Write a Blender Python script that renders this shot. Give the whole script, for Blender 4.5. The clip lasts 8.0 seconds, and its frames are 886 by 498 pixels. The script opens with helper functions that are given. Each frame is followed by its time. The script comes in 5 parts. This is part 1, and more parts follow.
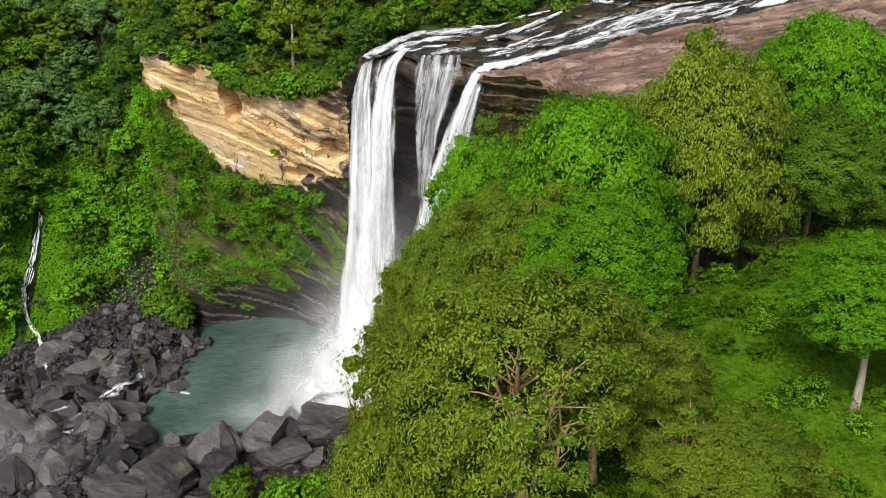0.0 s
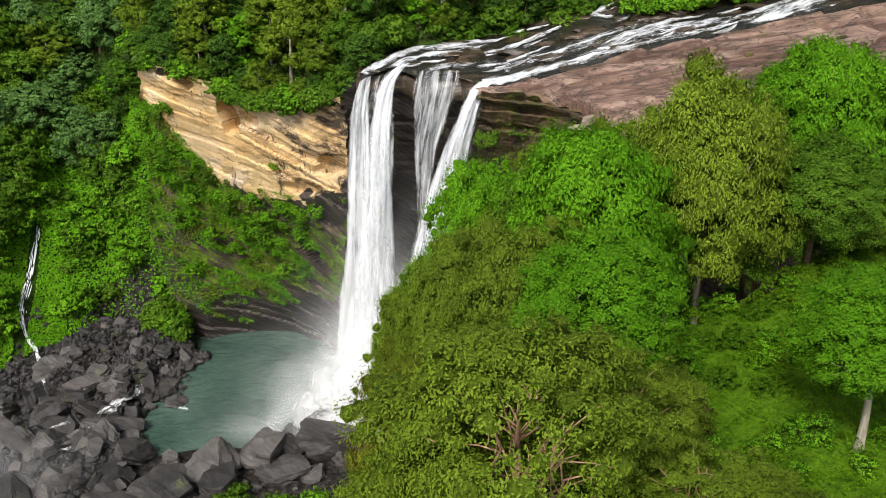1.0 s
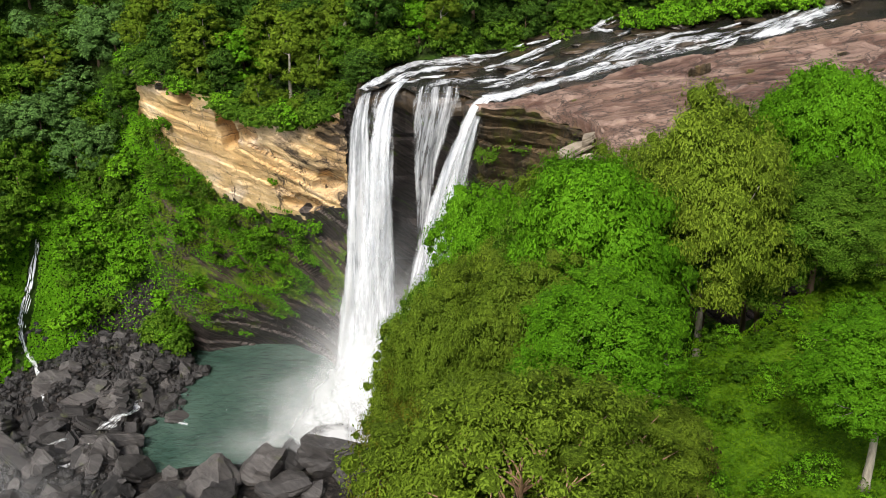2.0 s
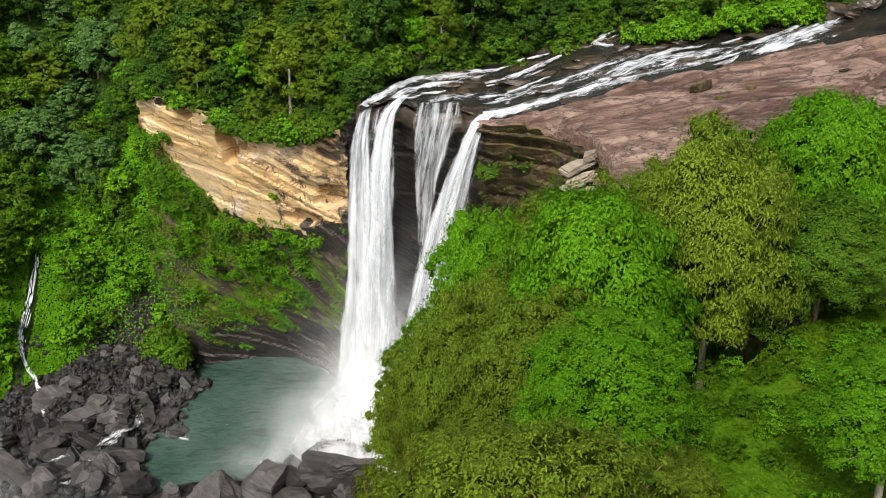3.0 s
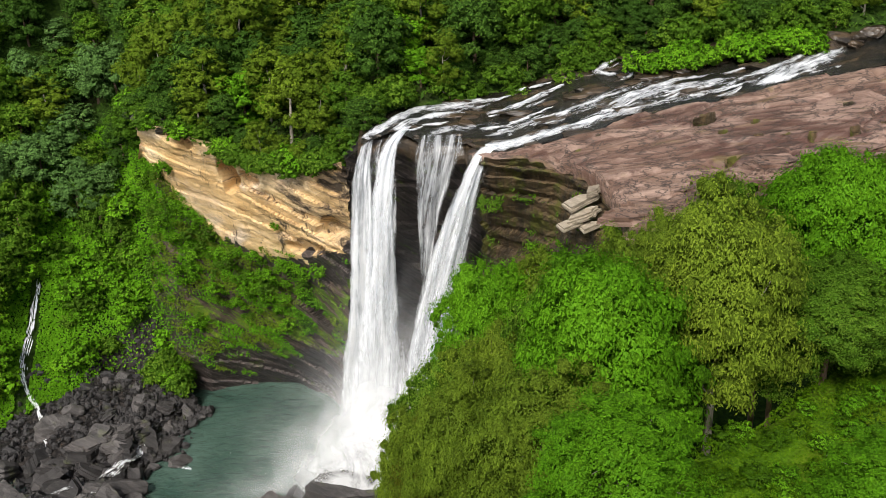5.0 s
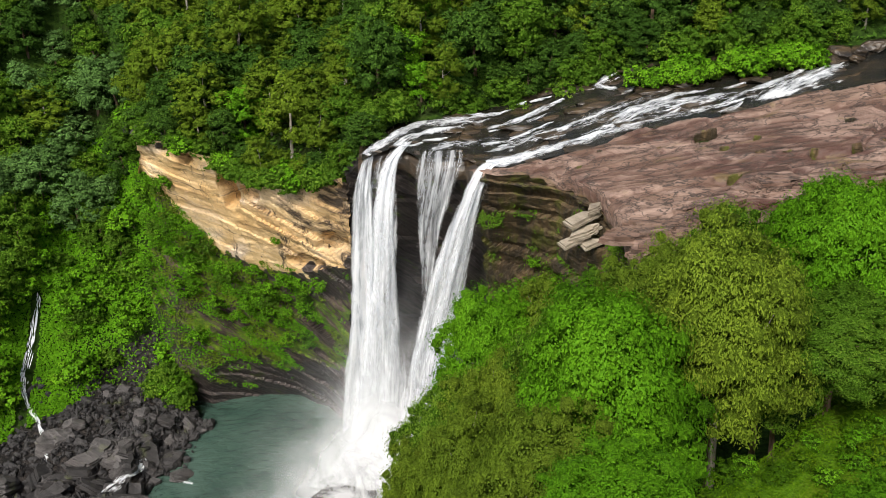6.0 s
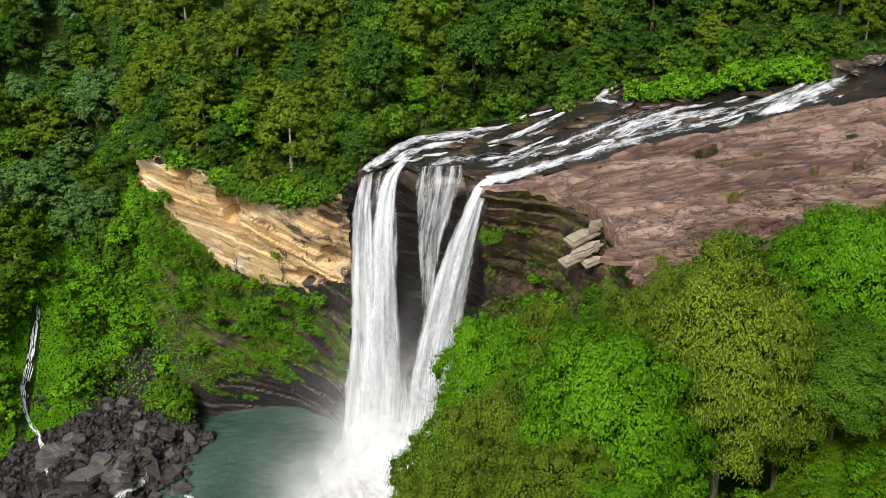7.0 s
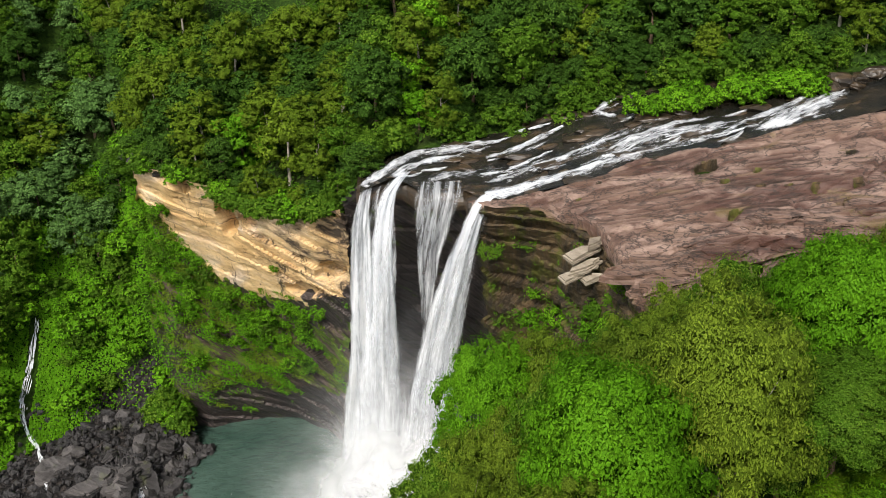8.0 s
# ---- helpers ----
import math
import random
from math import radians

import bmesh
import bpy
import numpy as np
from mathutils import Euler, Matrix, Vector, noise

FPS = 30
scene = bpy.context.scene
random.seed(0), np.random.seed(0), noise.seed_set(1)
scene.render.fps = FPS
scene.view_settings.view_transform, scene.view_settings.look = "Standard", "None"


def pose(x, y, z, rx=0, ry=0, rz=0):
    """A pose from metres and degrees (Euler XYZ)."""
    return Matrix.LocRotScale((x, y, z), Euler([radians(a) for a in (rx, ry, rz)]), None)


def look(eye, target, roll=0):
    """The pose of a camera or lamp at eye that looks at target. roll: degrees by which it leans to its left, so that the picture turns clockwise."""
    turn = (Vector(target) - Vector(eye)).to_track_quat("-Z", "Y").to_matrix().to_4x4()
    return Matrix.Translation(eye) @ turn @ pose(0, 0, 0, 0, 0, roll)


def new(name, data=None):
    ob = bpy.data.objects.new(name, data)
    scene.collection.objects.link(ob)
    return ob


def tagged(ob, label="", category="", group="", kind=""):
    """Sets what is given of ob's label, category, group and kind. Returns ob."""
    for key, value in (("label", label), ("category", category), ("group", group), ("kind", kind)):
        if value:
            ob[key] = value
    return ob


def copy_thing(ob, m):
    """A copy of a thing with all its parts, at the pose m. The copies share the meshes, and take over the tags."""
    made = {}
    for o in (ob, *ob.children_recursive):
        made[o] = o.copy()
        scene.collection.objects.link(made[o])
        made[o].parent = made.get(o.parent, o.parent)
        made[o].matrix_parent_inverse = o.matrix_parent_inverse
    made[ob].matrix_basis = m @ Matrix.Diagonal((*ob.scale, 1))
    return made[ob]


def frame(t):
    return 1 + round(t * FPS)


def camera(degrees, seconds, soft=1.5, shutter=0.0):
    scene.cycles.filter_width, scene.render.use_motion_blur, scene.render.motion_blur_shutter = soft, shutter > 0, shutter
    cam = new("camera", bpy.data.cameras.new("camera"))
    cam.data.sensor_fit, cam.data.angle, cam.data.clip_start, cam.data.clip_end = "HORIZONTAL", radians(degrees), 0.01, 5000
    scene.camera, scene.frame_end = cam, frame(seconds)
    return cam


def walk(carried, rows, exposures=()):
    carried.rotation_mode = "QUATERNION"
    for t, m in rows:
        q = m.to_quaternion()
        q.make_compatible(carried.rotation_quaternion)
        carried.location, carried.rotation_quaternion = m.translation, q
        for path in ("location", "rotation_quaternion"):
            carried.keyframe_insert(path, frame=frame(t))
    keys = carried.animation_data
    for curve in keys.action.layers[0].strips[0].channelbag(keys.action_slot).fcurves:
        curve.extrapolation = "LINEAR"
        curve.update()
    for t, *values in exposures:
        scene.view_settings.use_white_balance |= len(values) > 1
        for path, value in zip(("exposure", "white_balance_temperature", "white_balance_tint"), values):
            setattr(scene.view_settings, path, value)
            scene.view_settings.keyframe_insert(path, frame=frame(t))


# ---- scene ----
cam = camera(49.95, 8.0, soft=0.9)
PATH = [
    (0, (0.000, 0.000, 88.144), (-0.001, 45.147, 66.655), -1.350),
    (1, (0.066, 1.236, 89.472), (0.105, 46.434, 68.091), -1.490),
    (2, (0.058, 2.383, 90.902), (0.111, 47.624, 69.612), -1.653),
    (3, (0.006, 3.473, 92.424), (0.054, 48.747, 71.203), -1.837),
    (4, (-0.059, 4.539, 94.030), (-0.029, 49.831, 72.849), -2.038),
    (5, (-0.107, 5.612, 95.711), (-0.099, 50.906, 74.535), -2.252),
    (6, (-0.110, 6.725, 97.458), (-0.119, 52.002, 76.244), -2.478),
    (7, (-0.036, 7.910, 99.263), (-0.052, 53.146, 77.963), -2.712),
    (8, (0.144, 9.200, 101.115), (0.140, 54.370, 79.675), -2.950),
]
walk(cam, [(t, look(eye, target, roll)) for t, eye, target, roll in PATH], exposures=[(0, 0.86), (2, 0.82), (4, 0.78), (6, 0.72), (8, 0.70)])

# ---- world and light ----
world = bpy.data.worlds.new("overcast_sky")
scene.world = world
world.use_nodes = True
wt = world.node_tree
sky = wt.nodes.new("ShaderNodeTexSky")
sky.sky_type = "NISHITA"
sky.sun_disc = False
sky.sun_elevation = radians(48)
sky.sun_rotation = radians(202)
sky.dust_density = 3.0
wt.nodes["Background"].inputs["Strength"].default_value = 0.118
pale = wt.nodes.new("ShaderNodeHueSaturation")
pale.inputs["Saturation"].default_value = 0.5
wt.links.new(sky.outputs["Color"], pale.inputs["Color"])
wt.links.new(pale.outputs["Color"], wt.nodes["Background"].inputs["Color"])
sun_data = bpy.data.lights.new("sun", "SUN")
sun_data.energy = 2.4
sun_data.angle = radians(12)
sun_data.color = (1.0, 0.95, 0.88)
sun = new("sun", sun_data)
sun.matrix_world = look((-40, -100, 122), (0, 0, 0))

# ---- materials ----
WATER_Z = 8.0


class Nodes:
    """A small wrapper to write node materials briefly."""

    def __init__(self, name):
        self.mat = bpy.data.materials.new(name)
        self.mat.use_nodes = True
        self.tree = self.mat.node_tree
        self.bsdf = self.tree.nodes["Principled BSDF"]

    def add(self, kind, **inputs):
        node = self.tree.nodes.new(kind)
        for key, value in inputs.items():
            self.put(node.inputs[key.replace("_", " ")], value)
        return node

    def put(self, socket, value):
        if isinstance(value, bpy.types.NodeSocket):
            self.tree.links.new(value, socket)
        else:
            socket.default_value = value

    def coords(self, scale=(1, 1, 1), rot=(0, 0, 0), world_space=True):
        if world_space:
            src = self.add("ShaderNodeNewGeometry").outputs["Position"]
        else:
            src = self.add("ShaderNodeTexCoord").outputs["Object"]
        turned = self.add("ShaderNodeMapping", Vector=src, Rotation=rot)
        m = self.add("ShaderNodeMapping", Vector=turned.outputs["Vector"], Scale=scale)
        return m.outputs["Vector"]

    def lines(self, vec, width, detail=5.0, rough=0.6):
        """Thin crack lines: where a noise field crosses its mean."""
        f = self.noise(vec, 1.0, detail, rough, 0.3)
        f = self.math("ABSOLUTE", self.math("SUBTRACT", f, 0.5))
        return self.ramp(f, [(0.0, (1, 1, 1)), (width, (0, 0, 0))])

    def beds(self, vec, period, distortion=8.0, reach=0.5, axis="Z"):
        """Layer by layer along one axis: rises from 0 to 1 across each bed, then drops sharply at its edge."""
        w = self.add("ShaderNodeTexWave", Vector=vec, Scale=0.3142 / period, Distortion=distortion, Detail=5.0)
        w.inputs["Detail Scale"].default_value = reach
        w.inputs["Detail Roughness"].default_value = 0.62
        w.wave_type, w.bands_direction, w.wave_profile = "BANDS", axis, "SAW"
        return w.outputs["Fac"]

    def edge(self, bed, width):
        """The shaded joint at the foot of each bed."""
        return self.ramp(bed, [(0.0, (1, 1, 1)), (width, (0, 0, 0))])

    def noise(self, vec, scale, detail=4.0, rough=0.6, distortion=0.0):
        n = self.add("ShaderNodeTexNoise", Vector=vec, Scale=scale, Detail=detail, Roughness=rough, Distortion=distortion)
        return n.outputs["Fac"]

    def ramp(self, fac, stops, smooth=False):
        r = self.add("ShaderNodeValToRGB", Fac=fac)
        ramp = r.color_ramp
        ramp.interpolation = "EASE" if smooth else "LINEAR"
        while len(ramp.elements) < len(stops):
            ramp.elements.new(0.5)
        for el, (pos, col) in zip(ramp.elements, stops):
            el.position = pos
            el.color = (*col, 1) if len(col) == 3 else col
        return r.outputs["Color"]

    def mix(self, fac, a, b, blend="MIX"):
        n = self.tree.nodes.new("ShaderNodeMix")
        n.data_type = "RGBA"
        n.blend_type = blend
        self.put(n.inputs[0], fac)
        self.put(n.inputs[6], a if not isinstance(a, tuple) else (*a, 1))
        self.put(n.inputs[7], b if not isinstance(b, tuple) else (*b, 1))
        return n.outputs[2]

    def math(self, op, a, b=0.0, clamp=False):
        n = self.tree.nodes.new("ShaderNodeMath")
        n.operation = op
        n.use_clamp = clamp
        self.put(n.inputs[0], a)
        self.put(n.inputs[1], b)
        return n.outputs[0]

    def bump(self, height, strength=0.5, distance=0.2):
        b = self.add("ShaderNodeBump", Height=height, Strength=strength, Distance=distance)
        self.put(self.bsdf.inputs["Normal"], b.outputs["Normal"])

    def finish(self, color, rough=0.8, spec=0.4):
        self.put(self.bsdf.inputs["Base Color"], color if not isinstance(color, tuple) else (*color, 1))
        self.put(self.bsdf.inputs["Roughness"], rough)
        self.put(self.bsdf.inputs["Specular IOR Level"], spec)
        return self.mat


def leaf_material(name, dark, mid, light, translucent=0.4):
    """Leaves that vary a little one by one, more from bough to bough and from tree to tree."""
    n = Nodes(name)
    geo = n.add("ShaderNodeNewGeometry")
    info = n.add("ShaderNodeObjectInfo")
    patch = n.noise(n.coords((1, 1, 1)), 0.42, 3.0)
    a = n.math("MULTIPLY", geo.outputs["Random Per Island"], 0.34)
    b = n.math("MULTIPLY", patch, 0.62)
    fac = n.math("ADD", a, b)
    fac = n.math("ADD", fac, n.math("MULTIPLY", n.math("SUBTRACT", info.outputs["Random"], 0.5), 0.44), True)
    col = n.ramp(fac, [(0.14, dark), (0.5, mid), (0.88, light)])
    n.finish(col, 0.6, 0.06)
    tr = n.add("ShaderNodeBsdfTranslucent", Color=col)
    mix = n.add("ShaderNodeMixShader", Fac=translucent)
    out = n.tree.nodes["Material Output"]
    n.tree.links.new(n.bsdf.outputs[0], mix.inputs[1])
    n.tree.links.new(tr.outputs[0], mix.inputs[2])
    n.tree.links.new(mix.outputs[0], out.inputs["Surface"])
    return n.mat


LEAF_DARK = leaf_material("leaf_dark", (0.030, 0.075, 0.009), (0.058, 0.13, 0.015), (0.10, 0.19, 0.022))
LEAF_MID = leaf_material("leaf_mid", (0.048, 0.11, 0.009), (0.092, 0.185, 0.014), (0.16, 0.27, 0.022))
LEAF_BRIGHT = leaf_material("leaf_bright", (0.070, 0.19, 0.006), (0.125, 0.315, 0.010), (0.21, 0.43, 0.018))
LEAF_OLIVE = leaf_material("leaf_olive", (0.062, 0.11, 0.007), (0.11, 0.185, 0.011), (0.185, 0.27, 0.018))
LEAF_BLUE = leaf_material("leaf_blue", (0.075, 0.155, 0.036), (0.135, 0.26, 0.062), (0.21, 0.36, 0.09))
LEAF_YELLOW = leaf_material("leaf_yellow_green", (0.092, 0.150, 0.012), (0.148, 0.225, 0.017), (0.22, 0.305, 0.026))
LEAF_RUSSET = leaf_material("leaf_russet_olive", (0.075, 0.085, 0.006), (0.145, 0.15, 0.012), (0.24, 0.225, 0.022))
LEAF_DRY = leaf_material("leaf_dry", (0.05, 0.028, 0.014), (0.11, 0.055, 0.028), (0.19, 0.10, 0.05))
LEAF_GRASS = leaf_material("leaf_grass", (0.036, 0.095, 0.003), (0.072, 0.16, 0.004), (0.13, 0.22, 0.007))


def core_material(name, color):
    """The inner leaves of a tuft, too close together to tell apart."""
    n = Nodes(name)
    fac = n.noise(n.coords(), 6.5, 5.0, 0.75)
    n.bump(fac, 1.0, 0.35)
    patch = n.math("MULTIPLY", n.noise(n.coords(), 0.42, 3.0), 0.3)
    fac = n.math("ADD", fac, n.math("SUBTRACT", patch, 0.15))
    # Dark mottling paints the shaded gaps between the leaves into the colour.
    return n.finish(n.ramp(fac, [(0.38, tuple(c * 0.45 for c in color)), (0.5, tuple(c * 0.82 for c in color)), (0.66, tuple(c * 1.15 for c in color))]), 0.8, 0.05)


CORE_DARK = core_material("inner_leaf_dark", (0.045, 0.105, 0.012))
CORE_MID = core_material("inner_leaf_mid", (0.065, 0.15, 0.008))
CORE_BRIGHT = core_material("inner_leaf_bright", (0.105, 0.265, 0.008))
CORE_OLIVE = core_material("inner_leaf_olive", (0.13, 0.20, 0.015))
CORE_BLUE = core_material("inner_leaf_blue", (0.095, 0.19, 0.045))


def bark_material(name, a, b):
    n = Nodes(name)
    fac = n.noise(n.coords((3, 3, 0.6), world_space=False), 1.5, 6.0, 0.65)
    n.bump(fac, 0.7, 0.05)
    return n.finish(n.ramp(fac, [(0.3, a), (0.7, b)]), 0.85, 0.2)


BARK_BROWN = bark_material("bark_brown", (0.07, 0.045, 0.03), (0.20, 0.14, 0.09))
BARK_PINK = bark_material("bark_pinkish", (0.24, 0.13, 0.08), (0.48, 0.29, 0.19))
BARK_GREY = bark_material("bark_grey", (0.16, 0.14, 0.11), (0.40, 0.36, 0.29))


def soil_material():
    n = Nodes("forest_floor")
    v = n.coords()
    big = n.noise(v, 0.08, 4.0)
    fine = n.noise(v, 1.6, 6.0, 0.7)
    col = n.ramp(fine, [(0.3, (0.008, 0.018, 0.003)), (0.5, (0.02, 0.045, 0.005)), (0.72, (0.045, 0.085, 0.009))])
    col = n.mix(n.ramp(big, [(0.55, (0, 0, 0)), (0.7, (0.8, 0.8, 0.8))]), col, (0.03, 0.028, 0.012))
    n.bump(fine, 0.9, 0.3)
    return n.finish(col, 0.9, 0.1)


def meadow_material():
    n = Nodes("meadow_turf")
    v = n.coords()
    big = n.noise(v, 0.14, 4.0)
    fine = n.noise(v, 2.4, 6.0, 0.7)
    col = n.ramp(fine, [(0.3, (0.03, 0.082, 0.002)), (0.55, (0.075, 0.16, 0.003)), (0.75, (0.125, 0.22, 0.005))])
    col = n.mix(n.ramp(big, [(0.52, (0, 0, 0)), (0.72, (0.75, 0.75, 0.75))]), col, (0.11, 0.145, 0.006))
    n.bump(fine, 0.9, 0.25)
    return n.finish(col, 0.85, 0.15)


def golden_rock():
    """Layered ochre sandstone: dipping beds with shaded joints, pale washed faces high up, grey and black stains towards the falls."""
    n = Nodes("golden_sandstone")
    dip = (0, -0.20, 0)
    tone = n.noise(n.coords((0.10, 0.10, 0.40), dip), 1.0, 9.0, 0.68, 1.0)
    patch = n.noise(n.coords((0.09, 0.09, 0.13), dip), 1.0, 5.0, 0.6, 0.5)
    grain = n.noise(n.coords((1, 1, 1.6)), 1.8, 9.0, 0.75)
    thick = n.beds(n.coords((1, 1, 1), dip), 2.6, 9.0, 0.35)
    thin = n.beds(n.coords((1, 1, 1), dip), 0.75, 7.0, 0.25)
    col = n.ramp(tone, [(0.30, (0.46, 0.29, 0.13)), (0.42, (0.64, 0.43, 0.20)), (0.55, (0.74, 0.53, 0.28)), (0.70, (0.80, 0.64, 0.42))])
    col = n.mix(n.ramp(patch, [(0.50, (0, 0, 0)), (0.66, (0.8, 0.8, 0.8))]), col, (0.60, 0.37, 0.145))
    col = n.mix(n.ramp(patch, [(0.30, (0.75, 0.75, 0.75)), (0.45, (0, 0, 0))]), col, (0.68, 0.57, 0.47))
    col = n.mix(n.ramp(grain, [(0.36, (0.5, 0.5, 0.5)), (0.48, (0, 0, 0))]), col, (0.36, 0.22, 0.11))
    some = n.ramp(n.noise(n.coords((0.16, 0.16, 0.3), dip), 1.0, 4.0), [(0.40, (0.1, 0.1, 0.1)), (0.58, (1, 1, 1))])
    col = n.mix(n.math("MULTIPLY", n.edge(thin, 0.12), n.math("MULTIPLY", some, 0.5)), col, (0.24, 0.15, 0.08))
    col = n.mix(n.math("MULTIPLY", n.edge(thick, 0.07), some), col, (0.085, 0.055, 0.035))
    col = n.mix(n.math("MULTIPLY", n.lines(n.coords((0.35, 0.35, 0.10), (0, 0.25, 0)), 0.008), some), col, (0.12, 0.08, 0.05))
    # weathering grey-brown and black nearer the water
    spot = n.add("ShaderNodeSeparateXYZ", Vector=n.add("ShaderNodeNewGeometry").outputs["Position"])
    damp = n.math("MULTIPLY", n.math("ADD", spot.outputs["X"], 30.0), 1 / 17.0, True)
    blot = n.noise(n.coords((0.20, 0.20, 0.42), dip), 1.0, 7.0, 0.7, 0.6)
    grey = n.math("SUBTRACT", n.math("ADD", blot, n.math("MULTIPLY", damp, 0.20)), 0.08)
    col = n.mix(n.ramp(grey, [(0.55, (0, 0, 0)), (0.65, (0.7, 0.7, 0.7))]), col, (0.23, 0.155, 0.095))
    col = n.mix(n.ramp(grey, [(0.63, (0, 0, 0)), (0.69, (0.9, 0.9, 0.9))]), col, (0.035, 0.028, 0.024))
    streak = n.noise(n.coords((0.5, 0.5, 0.13)), 1.0, 6.0, 0.72)
    col = n.mix(n.ramp(streak, [(0.60, (0, 0, 0)), (0.65, (0.9, 0.9, 0.9))]), col, (0.05, 0.038, 0.03))
    h = n.math("ADD", n.math("MULTIPLY", thick, 0.5), n.math("ADD", n.math("MULTIPLY", thin, 0.15), n.math("MULTIPLY", grain, 0.45)))
    n.bump(h, 0.9, 0.6)
    return n.finish(col, 0.85, 0.2)


def dark_rock():
    """Wet, dark schist with steeply dipping beds, pale edges and moss."""
    n = Nodes("wet_dark_rock")
    dip = (0, -0.55, 0)
    tone = n.noise(n.coords((0.12, 0.12, 0.9), dip), 1.0, 9.0, 0.7, 0.7)
    grain = n.noise(n.coords(), 2.0, 9.0, 0.75)
    moss = n.noise(n.coords((0.22, 0.22, 0.5), dip), 1.0, 6.0, 0.7)
    thick = n.beds(n.coords((1, 1, 1), dip), 1.7, 8.0, 0.35)
    thin = n.beds(n.coords((1, 1, 1), dip), 0.55, 6.0, 0.3)
    col = n.ramp(tone, [(0.32, (0.024, 0.019, 0.018)), (0.5, (0.060, 0.047, 0.042)), (0.62, (0.105, 0.082, 0.072)), (0.76, (0.20, 0.165, 0.145))])
    col = n.mix(n.ramp(thin, [(0.78, (0, 0, 0)), (1.0, (0.6, 0.6, 0.6))]), col, (0.19, 0.155, 0.135))
    col = n.mix(n.edge(thick, 0.16), col, (0.010, 0.008, 0.008))
    col = n.mix(n.ramp(moss, [(0.58, (0, 0, 0)), (0.66, (0.9, 0.9, 0.9))]), col, (0.085, 0.13, 0.008))
    n.bump(n.math("ADD", thick, n.math("ADD", n.math("MULTIPLY", thin, 0.4), n.math("MULTIPLY", grain, 0.5))), 1.0, 0.7)
    return n.finish(col, n.ramp(grain, [(0.3, (0.42,) * 3), (0.7, (0.75,) * 3)]), 0.4)


def brown_wall_rock():
    """Damp brown-black rock: level ledges, vertical stains, pale broken edges and olive growth."""
    n = Nodes("damp_brown_rock")
    dip = (0, -0.10, 0)
    stain = n.noise(n.coords((0.55, 0.55, 0.08)), 1.0, 6.0, 0.7)
    grain = n.noise(n.coords(), 2.2, 9.0, 0.75)
    moss = n.noise(n.coords((0.3, 0.3, 0.22)), 1.0, 6.0, 0.7)
    thick = n.beds(n.coords((1, 1, 1), dip), 1.5, 7.0, 0.4)
    thin = n.beds(n.coords((1, 1, 1), dip), 0.5, 6.0, 0.3)
    col = n.ramp(stain, [(0.36, (0.018, 0.014, 0.010)), (0.48, (0.065, 0.045, 0.024)), (0.62, (0.16, 0.105, 0.05))])
    col = n.mix(n.ramp(thin, [(0.8, (0, 0, 0)), (1.0, (0.3, 0.3, 0.3))]), col, (0.20, 0.15, 0.10))
    col = n.mix(n.math("MULTIPLY", n.edge(thick, 0.10), n.ramp(grain, [(0.42, (0, 0, 0)), (0.55, (1, 1, 1))])), col, (0.008, 0.006, 0.005))
    col = n.mix(n.ramp(moss, [(0.50, (0, 0, 0)), (0.58, (0.85, 0.85, 0.85))]), col, (0.095, 0.10, 0.012))
    n.bump(n.math("ADD", thick, n.math("ADD", n.math("MULTIPLY", thin, 0.4), n.math("MULTIPLY", grain, 0.6))), 1.0, 0.7)
    return n.finish(col, 0.55, 0.4)


def slope_rock():
    """The overgrown band under the golden wall: moss and grass over dark dipping beds."""
    n = Nodes("overgrown_rock")
    dip = (0, -0.6, 0)
    tone = n.noise(n.coords((0.12, 0.12, 0.9), dip), 1.0, 9.0, 0.7, 0.6)
    moss = n.noise(n.coords((0.10, 0.10, 0.40), dip), 1.0, 7.0, 0.72)
    grain = n.noise(n.coords(), 2.0, 9.0, 0.75)
    thick = n.beds(n.coords((1, 1, 1), dip), 1.9, 8.0, 0.35)
    col = n.ramp(tone, [(0.32, (0.030, 0.022, 0.018)), (0.5, (0.075, 0.054, 0.042)), (0.75, (0.19, 0.14, 0.11))])
    col = n.mix(n.edge(thick, 0.18), col, (0.010, 0.008, 0.006))
    patch = n.noise(n.coords((0.25, 0.25, 0.35)), 1.0, 4.0)
    green = n.ramp(n.math("ADD", n.math("MULTIPLY", grain, 0.6), n.math("MULTIPLY", patch, 0.4)), [(0.36, (0.04, 0.09, 0.004)), (0.5, (0.10, 0.18, 0.006)), (0.64, (0.23, 0.28, 0.014))])
    col = n.mix(n.ramp(moss, [(0.49, (0, 0, 0)), (0.55, (0.95, 0.95, 0.95))]), col, green)
    n.bump(n.math("ADD", thick, n.math("MULTIPLY", grain, 0.8)), 1.0, 0.6)
    return n.finish(col, 0.8, 0.25)


